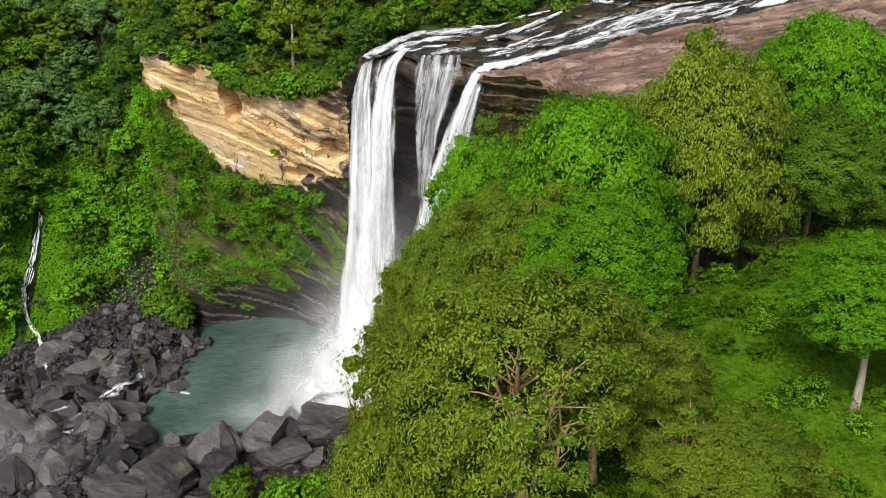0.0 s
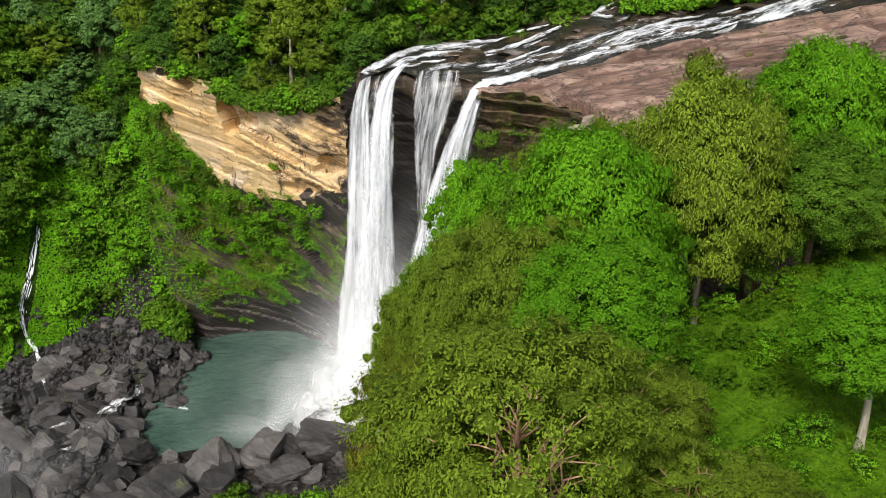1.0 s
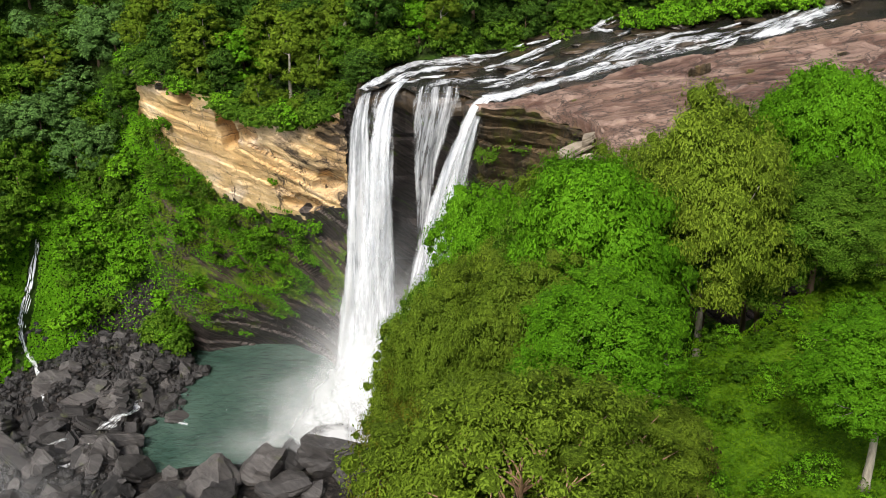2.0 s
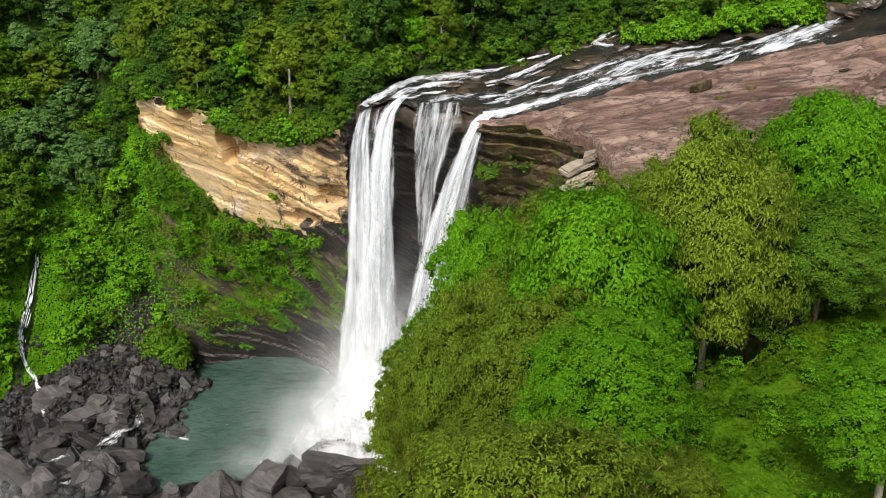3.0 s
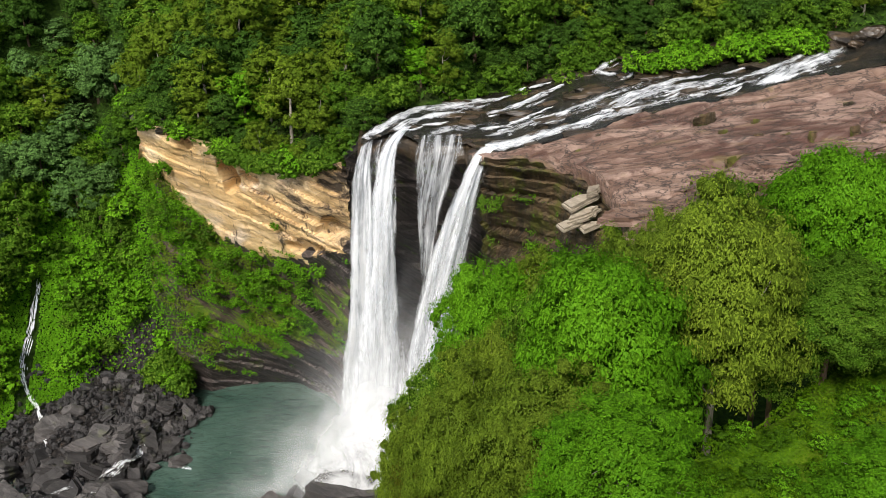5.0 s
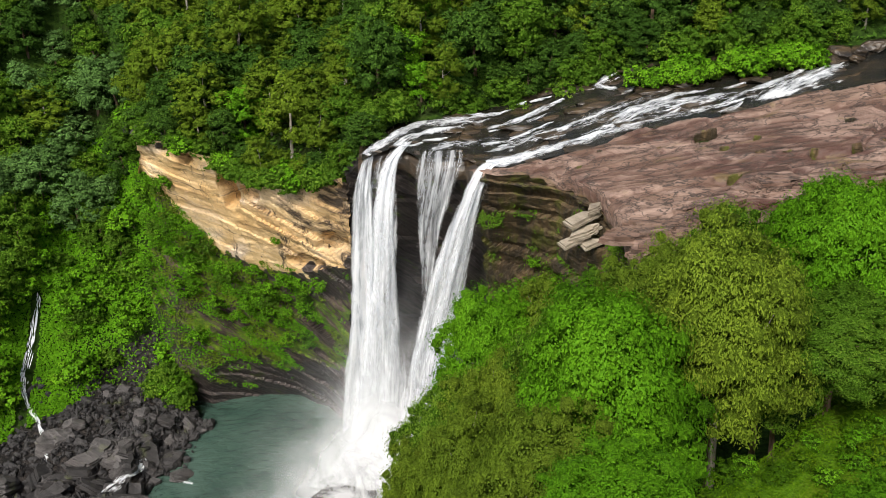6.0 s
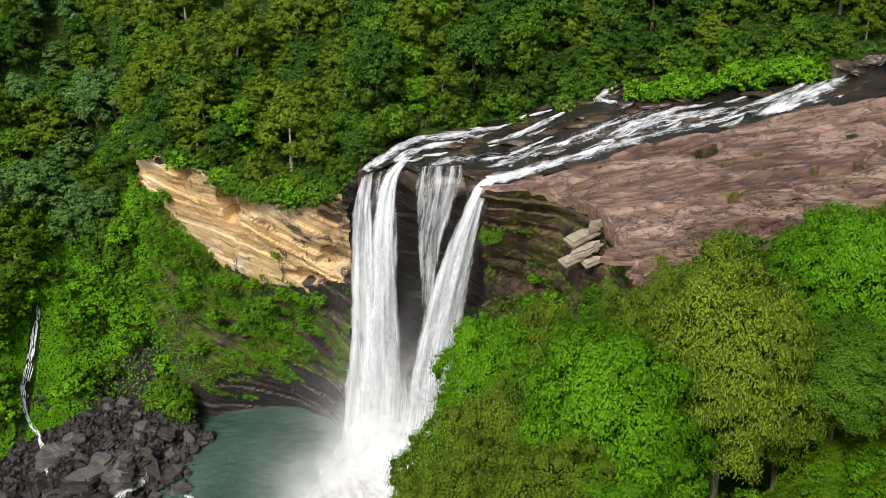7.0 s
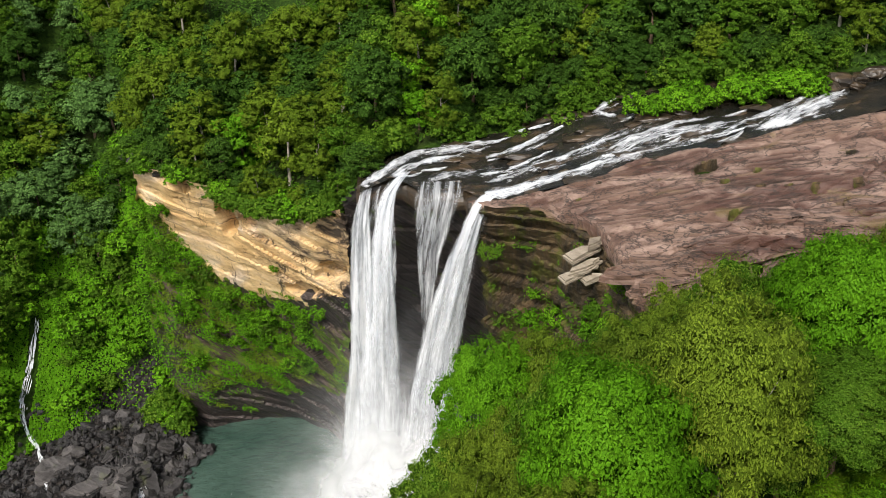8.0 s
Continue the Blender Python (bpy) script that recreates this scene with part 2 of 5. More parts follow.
def platform_rock():
    """Brownish pink gneiss: reddish and pale areas, thin beds cropping out in ragged lines, a few long cracks, ochre growth and damp dark hollows."""
    n = Nodes("pink_bedrock")
    turn = (0, 0, 0.16)
    broad = n.noise(n.coords((0.05, 0.11, 0.2), turn), 1.0, 5.0, 0.58, 0.4)
    blot = n.noise(n.coords((0.13, 0.26, 0.4), turn), 1.0, 7.0, 0.68, 0.6)
    fine = n.noise(n.coords((0.8, 1.6, 1.5), turn), 2.4, 8.0, 0.72)
    wide = n.beds(n.coords((0.55, 1, 1), (0, 0, 0.22)), 4.0, 18.0, 0.36, "Y")
    thin = n.beds(n.coords((0.45, 1, 1), turn), 1.1, 15.0, 0.30, "Y")
    hair = n.beds(n.coords((0.35, 1, 1), (0, 0, 0.10)), 0.36, 8.0, 0.12, "Y")
    col = n.ramp(broad, [(0.36, (0.175, 0.108, 0.076)), (0.46, (0.125, 0.070, 0.048)), (0.56, (0.072, 0.033, 0.023)), (0.70, (0.105, 0.055, 0.040))])
    some = n.ramp(n.noise(n.coords((0.08, 0.15, 0.2)), 1.0, 4.0), [(0.40, (0.1, 0.1, 0.1)), (0.56, (1, 1, 1))])
    there = n.ramp(n.noise(n.coords((0.10, 0.22, 0.3), turn), 1.0, 5.0, 0.65), [(0.42, (0, 0, 0)), (0.56, (1, 1, 1))])
    col = n.mix(n.math("MULTIPLY", n.ramp(thin, [(0.3, (0, 0, 0)), (1.0, (0.5, 0.5, 0.5))]), there), col, (0.31, 0.22, 0.175))
    col = n.mix(n.math("MULTIPLY", n.edge(hair, 0.34), n.math("MULTIPLY", some, 0.5)), col, (0.075, 0.045, 0.033))
    col = n.mix(n.math("MULTIPLY", n.edge(thin, 0.22), n.math("MULTIPLY", there, 0.6)), col, (0.045, 0.028, 0.020))
    col = n.mix(n.math("MULTIPLY", n.edge(wide, 0.055), some), col, (0.014, 0.010, 0.008))
    pale = n.noise(n.coords((0.09, 0.24, 0.4), (0, 0, 0.25)), 1.0, 8.0, 0.72, 0.8)
    col = n.mix(n.ramp(pale, [(0.50, (0, 0, 0)), (0.60, (0.8, 0.8, 0.8))]), col, (0.30, 0.205, 0.16))
    col = n.mix(n.lines(n.coords((0.10, 0.34, 0.5), (0, 0, 0.24)), 0.022), col, (0.030, 0.020, 0.015))
    col = n.mix(n.ramp(blot, [(0.58, (0, 0, 0)), (0.68, (0.65, 0.65, 0.65))]), col, (0.17, 0.125, 0.045))
    col = n.mix(n.ramp(blot, [(0.30, (0.9, 0.9, 0.9)), (0.38, (0, 0, 0))]), col, (0.06, 0.043, 0.032))
    col = n.mix(n.ramp(fine, [(0.36, (0.5, 0.5, 0.5)), (0.48, (0, 0, 0))]), col, (0.10, 0.062, 0.046))
    col = n.mix(n.lines(n.coords((0.13, 0.11, 0.3), (0, 0, -0.5)), 0.009), col, (0.03, 0.022, 0.017))
    n.bump(n.math("ADD", n.math("ADD", n.math("MULTIPLY", wide, 0.3), n.math("MULTIPLY", n.math("MULTIPLY", thin, there), 0.16)), n.math("MULTIPLY", fine, 0.5)), 0.8, 0.28)
    return n.finish(col, n.ramp(broad, [(0.4, (0.6,) * 3), (0.65, (0.45,) * 3)]), 0.35)


def boulder_rock(name, dark, mid, light):
    n = Nodes(name)
    info = n.add("ShaderNodeObjectInfo")
    bands = n.noise(n.coords((0.35, 0.35, 1.9), (0.5, -0.5, 0.2)), 1.0, 9.0, 0.7, 0.5)
    grain = n.noise(n.coords(), 2.2, 8.0, 0.7)
    fac = n.math("ADD", n.math("MULTIPLY", bands, 0.75), n.math("MULTIPLY", info.outputs["Random"], 0.30))
    col = n.ramp(fac, [(0.3, dark), (0.52, mid), (0.8, light)])
    moss = n.noise(n.coords((0.3, 0.3, 0.3)), 1.0, 4.0)
    col = n.mix(n.ramp(moss, [(0.62, (0, 0, 0)), (0.72, (0.6, 0.6, 0.6))]), col, (0.08, 0.09, 0.03))
    n.bump(n.math("ADD", bands, n.math("MULTIPLY", grain, 0.6)), 0.9, 0.25)
    return n.finish(col, 0.6, 0.4)


def pool_water():
    """Milky grey-green water, with foam that spreads from the foot of the falls."""
    n = Nodes("pool_water")
    v = n.coords((1, 1, 1))
    ripple = n.noise(n.coords((1.0, 1.6, 1)), 0.5, 5.0, 0.62, 0.5)
    big = n.noise(v, 0.10, 3.0)
    col = n.ramp(big, [(0.35, (0.030, 0.062, 0.046)), (0.7, (0.068, 0.112, 0.088))])
    pos = n.add("ShaderNodeNewGeometry").outputs["Position"]
    d = n.tree.nodes.new("ShaderNodeVectorMath")
    d.operation = "DISTANCE"
    n.put(d.inputs[0], pos)
    d.inputs[1].default_value = (-12.0, 118.0, WATER_Z)
    foam = n.noise(n.coords((0.35, 0.35, 1)), 1.0, 7.0, 0.72, 0.9)
    reach = n.math("SUBTRACT", 1.15, n.math("DIVIDE", d.outputs["Value"], 13.0))
    m = n.math("ADD", n.math("SUBTRACT", reach, 0.75), n.math("MULTIPLY", n.math("SUBTRACT", foam, 0.5), 2.2), True)
    col = n.mix(m, col, (0.80, 0.84, 0.84))
    n.bump(ripple, 0.9, 0.5)
    return n.finish(col, n.math("ADD", 0.16, n.math("MULTIPLY", m, 0.6)), 0.5)


def river_water():
    n = Nodes("river_water")
    ripple = n.noise(n.coords((0.5, 1.6, 1), (0, 0, 0.15)), 1.4, 5.0, 0.65, 0.5)
    big = n.noise(n.coords((0.12, 0.35, 1)), 1.0, 4.0)
    col = n.ramp(big, [(0.36, (0.008, 0.009, 0.008)), (0.58, (0.022, 0.018, 0.012)), (0.74, (0.075, 0.05, 0.026))])
    n.bump(ripple, 0.7, 0.25)
    return n.finish(col, 0.14, 0.5)


def white_water():
    n = Nodes("white_water")
    geo = n.add("ShaderNodeNewGeometry")
    streak = n.noise(n.coords((1.6, 1.6, 0.10)), 1.0, 6.0, 0.7)
    fac = n.math("ADD", n.math("MULTIPLY", geo.outputs["Random Per Island"], 0.4), n.math("MULTIPLY", streak, 0.6))
    col = n.ramp(fac, [(0.2, (0.70, 0.74, 0.77)), (0.5, (0.90, 0.915, 0.93)), (0.8, (0.97, 0.97, 0.97))])
    n.bump(streak, 0.35, 0.3)
    n.finish(col, 0.6, 0.2)
    tr = n.add("ShaderNodeBsdfTranslucent", Color=col)
    mix = n.add("ShaderNodeMixShader", Fac=0.35)
    n.tree.links.new(n.bsdf.outputs[0], mix.inputs[1])
    n.tree.links.new(tr.outputs[0], mix.inputs[2])
    n.tree.links.new(mix.outputs[0], n.tree.nodes["Material Output"].inputs["Surface"])
    return n.mat


def rubble_rock():
    n = Nodes("rubble_ground")
    v = n.add("ShaderNodeTexVoronoi", Vector=n.coords(), Scale=1.1)
    grain = n.noise(n.coords(), 2.0, 9.0, 0.75)
    col = n.ramp(n.math("ADD", n.math("MULTIPLY", v.outputs["Distance"], 0.7), n.math("MULTIPLY", grain, 0.5)), [(0.25, (0.075, 0.06, 0.052)), (0.5, (0.04, 0.033, 0.028)), (0.75, (0.012, 0.010, 0.009))])
    n.bump(n.math("SUBTRACT", grain, v.outputs["Distance"]), 1.0, 0.8)
    return n.finish(col, 0.7, 0.3)


SOIL = soil_material()
MEADOW = meadow_material()
GOLD = golden_rock()
DARK = dark_rock()
SLOPE = slope_rock()
BROWN = brown_wall_rock()
PINK = platform_rock()


def mist_material():
    """Fine hanging spray: dense at the foot of the falls, thinning out with height and distance, torn by eddies."""
    n = Nodes("hanging_mist")
    pos = n.add("ShaderNodeNewGeometry").outputs["Position"]
    total = None
    for cx, cy, cz, rx, ry, rz, peak in ((-12.8, 116, 8.0, 9.5, 30, 13.0, 2.0), (-6.8, 116, 10.0, 7.5, 30, 19.0, 1.7), (-22.0, 116, 8.0, 10.0, 30, 5.0, 0.3), (-63.0, 106, 9.0, 13.0, 16, 7.0, 0.55), (-10.0, 116, 14.0, 8.0, 30, 12.0, 0.4)):
        m = n.add("ShaderNodeMapping", Vector=pos, Location=(-cx / rx, -cy / ry, -cz / rz), Scale=(1 / rx, 1 / ry, 1 / rz))
        ln = n.tree.nodes.new("ShaderNodeVectorMath")
        ln.operation = "LENGTH"
        n.put(ln.inputs[0], m.outputs["Vector"])
        d2 = n.math("MULTIPLY", ln.outputs["Value"], ln.outputs["Value"])
        g = n.math("MULTIPLY", n.math("POWER", 2.718, n.math("MULTIPLY", d2, -1.5)), peak)
        total = g if total is None else n.math("ADD", total, g)
    eddy = n.noise(n.coords((0.16, 0.16, 0.16)), 1.0, 5.0, 0.6, 0.8)
    dens = n.math("MULTIPLY", total, n.ramp(eddy, [(0.32, (0.12,) * 3), (0.62, (1, 1, 1))]))
    dens = n.math("MINIMUM", n.math("MULTIPLY", dens, 0.5), 0.6)
    n.finish((0.93, 0.94, 0.95), 0.9, 0.0)
    n.put(n.bsdf.inputs["Alpha"], dens)
    return n.mat


MIST = mist_material()


def fall_material():
    """Falling water: opaque where the sheet is thick, torn into streaks along the flow where it thins."""
    n = Nodes("falling_water")
    flow = n.tree.nodes.new("ShaderNodeAttribute")
    flow.attribute_name = "flow"
    thick = n.tree.nodes.new("ShaderNodeAttribute")
    thick.attribute_name = "thick"
    m1 = n.add("ShaderNodeMapping", Vector=flow.outputs["Vector"], Scale=(1.5, 0.085, 1.0))
    m2 = n.add("ShaderNodeMapping", Vector=flow.outputs["Vector"], Scale=(0.55, 0.16, 1.0))
    m3 = n.add("ShaderNodeMapping", Vector=flow.outputs["Vector"], Scale=(3.4, 0.5, 1.0))
    s1 = n.noise(m1.outputs["Vector"], 1.0, 6.0, 0.68, 0.35)
    s2 = n.noise(m2.outputs["Vector"], 1.0, 4.0, 0.6, 0.5)
    s3 = n.noise(m3.outputs["Vector"], 1.0, 5.0, 0.7, 0.4)
    mix = n.math("ADD", n.math("MULTIPLY", s1, 0.55), n.math("ADD", n.math("MULTIPLY", s2, 0.25), n.math("MULTIPLY", s3, 0.2)))
    dens = n.math("ADD", n.math("SUBTRACT", n.math("MULTIPLY", thick.outputs["Fac"], 1.9), 0.55), n.math("MULTIPLY", n.math("SUBTRACT", mix, 0.5), 4.2), True)
    # The blue-grey end paints shading between the streaks into the water's colour.
    col = n.ramp(mix, [(0.36, (0.55, 0.59, 0.64)), (0.47, (0.80, 0.83, 0.865)), (0.58, (0.93, 0.945, 0.96))])
    n.bump(mix, 0.5, 0.6)
    n.finish(col, 0.7, 0.1)
    tr = n.add("ShaderNodeBsdfTranslucent", Color=col)
    body = n.add("ShaderNodeMixShader", Fac=0.3)
    n.tree.links.new(n.bsdf.outputs[0], body.inputs[1])
    n.tree.links.new(tr.outputs[0], body.inputs[2])
    clear = n.add("ShaderNodeBsdfTransparent")
    out = n.add("ShaderNodeMixShader", Fac=dens)
    n.tree.links.new(clear.outputs[0], out.inputs[1])
    n.tree.links.new(body.outputs[0], out.inputs[2])
    n.tree.links.new(out.outputs[0], n.tree.nodes["Material Output"].inputs["Surface"])
    return n.mat


FALL = fall_material()
RUBBLE = rubble_rock()
BOULDER = boulder_rock("boulder_rock", (0.012, 0.011, 0.011), (0.042, 0.038, 0.036), (0.135, 0.122, 0.115))
PALE = boulder_rock("pale_slab_rock", (0.10, 0.08, 0.06), (0.28, 0.235, 0.175), (0.46, 0.40, 0.315))
POOL = pool_water()
RIVER = river_water()
WHITE = white_water()


# ---- mesh helpers ----
def mesh_of(name, verts, faces, materials, smooth=False, index=None):
    me = bpy.data.meshes.new(name)
    me.from_pydata(verts if isinstance(verts, list) else verts.tolist(), [], faces if isinstance(faces, list) else faces.tolist())
    for m in materials:
        me.materials.append(m)
    if smooth:
        me.polygons.foreach_set("use_smooth", np.ones(len(me.polygons), dtype=bool))
    if index is not None:
        me.polygons.foreach_set("material_index", np.asarray(index, dtype=np.int32))
    me.update()
    return me


def part(name, me, parent, label=""):
    ob = new(name, me)
    ob.parent = parent
    if label:
        tagged(ob, label)
    return ob


def fbm(x, y, z, octaves=4):
    return noise.fractal((x, y, z), 0.9, 2.1, octaves)


def sstep(a, b, x):
    t = np.clip((x - a) / (b - a), 0, 1)
    return t * t * (3 - 2 * t)


def leaf_quads(rng, pos, out, size, droop=0.2, ratio=0.5):
    """Folded four-cornered leaves: one at each of pos, facing roughly along out."""
    n = len(pos)
    nrm = out + rng.normal(0, 0.42, (n, 3))
    nrm /= np.linalg.norm(nrm, axis=1, keepdims=True) + 1e-9
    along = rng.normal(0, 1, (n, 3))
    along[:, 2] -= droop * 2
    along -= (along * nrm).sum(1, keepdims=True) * nrm
    along /= np.linalg.norm(along, axis=1, keepdims=True) + 1e-9
    side = np.cross(nrm, along)
    s = (size * rng.uniform(0.65, 1.35, n))[:, None]
    v = np.empty((n, 4, 3))
    v[:, 0] = pos - along * s * 0.5
    v[:, 1] = pos - side * s * ratio * 0.5 - nrm * s * 0.12
    v[:, 2] = pos + along * s * 0.5 - nrm * s * 0.1
    v[:, 3] = pos + side * s * ratio * 0.5 - nrm * s * 0.12
    return v.reshape(-1, 3), np.arange(n * 4).reshape(n, 4)


def tube(points, radii, sides=6):
    verts, faces = [], []
    for i, (p, r) in enumerate(zip(points, radii)):
        p = Vector(p)
        q = Vector(points[min(i + 1, len(points) - 1)]) - Vector(points[max(i - 1, 0)])
        q.normalize()
        a = q.orthogonal().normalized()
        b = q.cross(a)
        for k in range(sides):
            w = 2 * math.pi * k / sides
            verts.append(tuple(p + (a * math.cos(w) + b * math.sin(w)) * r))
    for i in range(len(points) - 1):
        for k in range(sides):
            k2 = (k + 1) % sides
            faces.append((i * sides + k, i * sides + k2, (i + 1) * sides + k2, (i + 1) * sides + k))
    faces.append(tuple(range(sides))[::-1])
    faces.append(tuple((len(points) - 1) * sides + k for k in range(sides)))
    return verts, faces


ICO = bmesh.new()
bmesh.ops.create_icosphere(ICO, subdivisions=1, radius=1)
ICO_V = np.array([v.co[:] for v in ICO.verts])
ICO_F = [tuple(v.index for v in f.verts) for f in ICO.faces]
ICO.free()
OCT_V = np.array([(1, 0, 0), (-1, 0, 0), (0, 1, 0), (0, -1, 0), (0, 0, 1), (0, 0, -1)], dtype=float)
OCT_F = [(0, 2, 4), (2, 1, 4), (1, 3, 4), (3, 0, 4), (2, 0, 5), (1, 2, 5), (3, 1, 5), (0, 3, 5)]


def build_tree(rng, height, radius, crown_h, lobes, tufts, leaves, leaf, leaf_mat, core_mat, bark, lobe_size=0.36, tuft_size=0.44, open_crown=0.0, trunk_r=0.25, droop=0.2, flat=0.8, ratio=0.5, low=-0.85, twigs=0.0, limbs=2, window=0.0, coarse=False):
    """Meshes of one tree with its foot at the origin. The trunk forks into limbs, each limb bears a lobe of the crown, and each lobe is a
    dome of leafy tufts, dense at heart. window: the share of lobes left bare where the limbs show through, on the side of -y."""
    mid = height - crown_h * 0.5
    heart, heart_f = (OCT_V, OCT_F) if coarse else (ICO_V, ICO_F)
    bend = rng.uniform(-0.6, 0.6, 2)
    wood = [([], [])]

    def add(points, radii, sides=6, own=False):
        tv, tf = wood[-1 if own else 0]
        v, f = tube(points, radii, sides)
        o = len(tv)
        tv.extend(v)
        tf.extend([tuple(i + o for i in q) for q in f])

    pts = [(bend[0] * s ** 2 + 0.12 * math.sin(5 * s), bend[1] * s ** 2, (height - crown_h * 0.42) * s) for s in (0, 0.06, 0.25, 0.5, 0.75, 1.0)]
    add(pts, [trunk_r * k for k in (1.7, 1.15, 0.95, 0.8, 0.6, 0.25)], 8)
    stem = np.array(pts)
    V, F, FI, NR = [], [], [], []
    o = 0
    for i in range(lobes):
        turn = i * 2.399 + rng.uniform(-0.3, 0.3)
        zz = 1 - (1 - low) * (i + 0.5) / lobes
        rr = math.sqrt(max(0.03, 1 - zz * zz)) * rng.uniform(0.72, 1.08)
        out = np.array([math.cos(turn) * rr, math.sin(turn) * rr, zz])
        c = np.array([bend[0], bend[1], mid]) + out * np.array([radius * 0.74, radius * 0.74, crown_h * 0.37]) * rng.uniform(0.86, 1.1)
        s = radius * lobe_size * rng.uniform(0.72, 1.3)
        bare = window > 0 and abs(c[0]) < radius * 0.36 and out[1] < 0.1 and rng.random() < window
        base = c - out * s * 0.55 - np.array([0, 0, 0.3 * s])
        if bare or i % limbs == 0:
            foot_z = min(stem[-1][2] * 0.96, max(height - crown_h * 0.85, c[2] - (1.5 if window else 0.75) * math.hypot(c[0], c[1])))
            foot = np.array([np.interp(foot_z, stem[:, 2], stem[:, k]) for k in range(3)])
            knee = foot * 0.5 + base * 0.5 + np.array([rng.normal(0, 0.07), rng.normal(0, 0.07), -0.07]) * radius
            w = trunk_r * (0.42 if bare else 0.26)
            if bare:
                wood.append(([], []))
            add([tuple(foot), tuple(knee), tuple(base), tuple(c)], [w, w * 0.75, w * 0.45, w * 0.12], 6, bare)
        if bare:
            for _ in range(5):
                e = rng.normal(0, 1, 3) * np.array([0.8, 0.5, 0.5]) + np.array([0, 0, 1.1])
                e *= s * rng.uniform(0.5, 1.1) / np.linalg.norm(e)
                k = knee + (base - knee) * rng.uniform(0.2, 1.0)
                add([tuple(k), tuple(k + e * 0.5 + rng.normal(0, 0.12, 3)), tuple(k + e)], [w * 0.42, w * 0.26, w * 0.06], 5, True)
        elif rng.random() > open_crown:
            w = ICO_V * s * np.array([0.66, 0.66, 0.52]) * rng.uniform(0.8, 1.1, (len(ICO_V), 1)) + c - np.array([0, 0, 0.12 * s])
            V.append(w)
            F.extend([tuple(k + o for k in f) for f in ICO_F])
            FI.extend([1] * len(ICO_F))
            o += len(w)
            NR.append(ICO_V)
        count = tufts // 3 if bare else max(4, int(tufts * (s / (radius * lobe_size)) ** 1.6))
        for j in range(count):
            dz = 1 - 1.5 * (j + 0.5) / count
            q = math.sqrt(max(0.0, 1 - dz * dz))
            w = j * 2.399 + turn + rng.uniform(-0.35, 0.35)
            d = np.array([math.cos(w) * q, math.sin(w) * q, dz]) + 0.25 * out
            t = c + d * s * np.array([1, 1, flat]) * rng.uniform(0.66, 1.02)
            r = s * tuft_size * rng.uniform(0.65, 1.3)
            n = max(5, int(leaves * (r / (s * tuft_size)) ** 2))
            e = rng.normal(0, 1, (n, 3))
            e[:, 2] = e[:, 2] * 0.8 + 0.3
            e /= np.linalg.norm(e, axis=1, keepdims=True)
            p = t + e * r * np.array([1, 1, 0.72]) * rng.uniform(0.55, 1.12, (n, 1))
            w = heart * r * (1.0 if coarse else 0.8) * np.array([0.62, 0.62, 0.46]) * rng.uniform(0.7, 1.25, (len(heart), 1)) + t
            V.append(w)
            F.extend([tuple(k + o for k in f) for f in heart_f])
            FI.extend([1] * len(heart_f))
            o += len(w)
            soft = heart * 0.6 + d * 0.55 + out * 0.3 + np.array([0, 0, 0.2])
            NR.append(soft / np.linalg.norm(soft, axis=1, keepdims=True))
            lv, lf = leaf_quads(rng, p, e * 0.6 + d * 0.5 + np.array([0, 0, 0.5]), leaf, droop, ratio)
            V.append(lv)
            F.extend((lf + o).tolist())
            FI.extend([0] * n)
            o += len(lv)
            soft = e * 0.55 + d * 0.55 + out * 0.3 + np.array([0, 0, 0.2]) + rng.normal(0, 0.09, (n, 3))
            NR.append(np.repeat(soft / np.linalg.norm(soft, axis=1, keepdims=True), 4, axis=0))
            if rng.random() < twigs:
                add([tuple(base), tuple(base * 0.45 + t * 0.55 + rng.normal(0, 0.1, 3)), tuple(t + d * r * rng.uniform(0.0, 0.5))], [0.05, 0.03, 0.01], 3)
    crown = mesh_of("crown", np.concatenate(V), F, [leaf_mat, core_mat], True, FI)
    crown.normals_split_custom_set_from_vertices(np.concatenate(NR).tolist())
    trunk, *bare_limbs = [mesh_of("trunk" if k == 0 else "limb", v, f, [bark], smooth=True) for k, (v, f) in enumerate(wood)]
    return trunk, crown, bare_limbs


def tree_thing(name, meshes, label, group=""):
    root = new(name)
    root.empty_display_size = 0.5
    stem = part("trunk", meshes[0], root)
    part("crown", meshes[1], root)
    for me in meshes[2]:
        part("limb", me, stem, "bare pinkish limb")
    return tagged(root, label, "tree", group)

# ---- the lie of the land ----
GORGE = np.array([(-150, 95), (-95, 118), (-70, 130), (-64, 137), (-56, 142), (-46, 143), (-43.2, 137), (-38, 134), (-31, 132), (-27, 129), (-21, 125),
                  (-16, 121), (-11.5, 118), (-8, 120), (-3, 119.5), (3, 118.5), (5, 113), (9, 109.5), (12, 103.5), (15, 97), (17.5, 91), (14, 84), (6, 72),
                  (-6, 66), (-14, 50), (-20, 30), (-22, 0), (-22, -90), (-150, -90)], dtype=float)


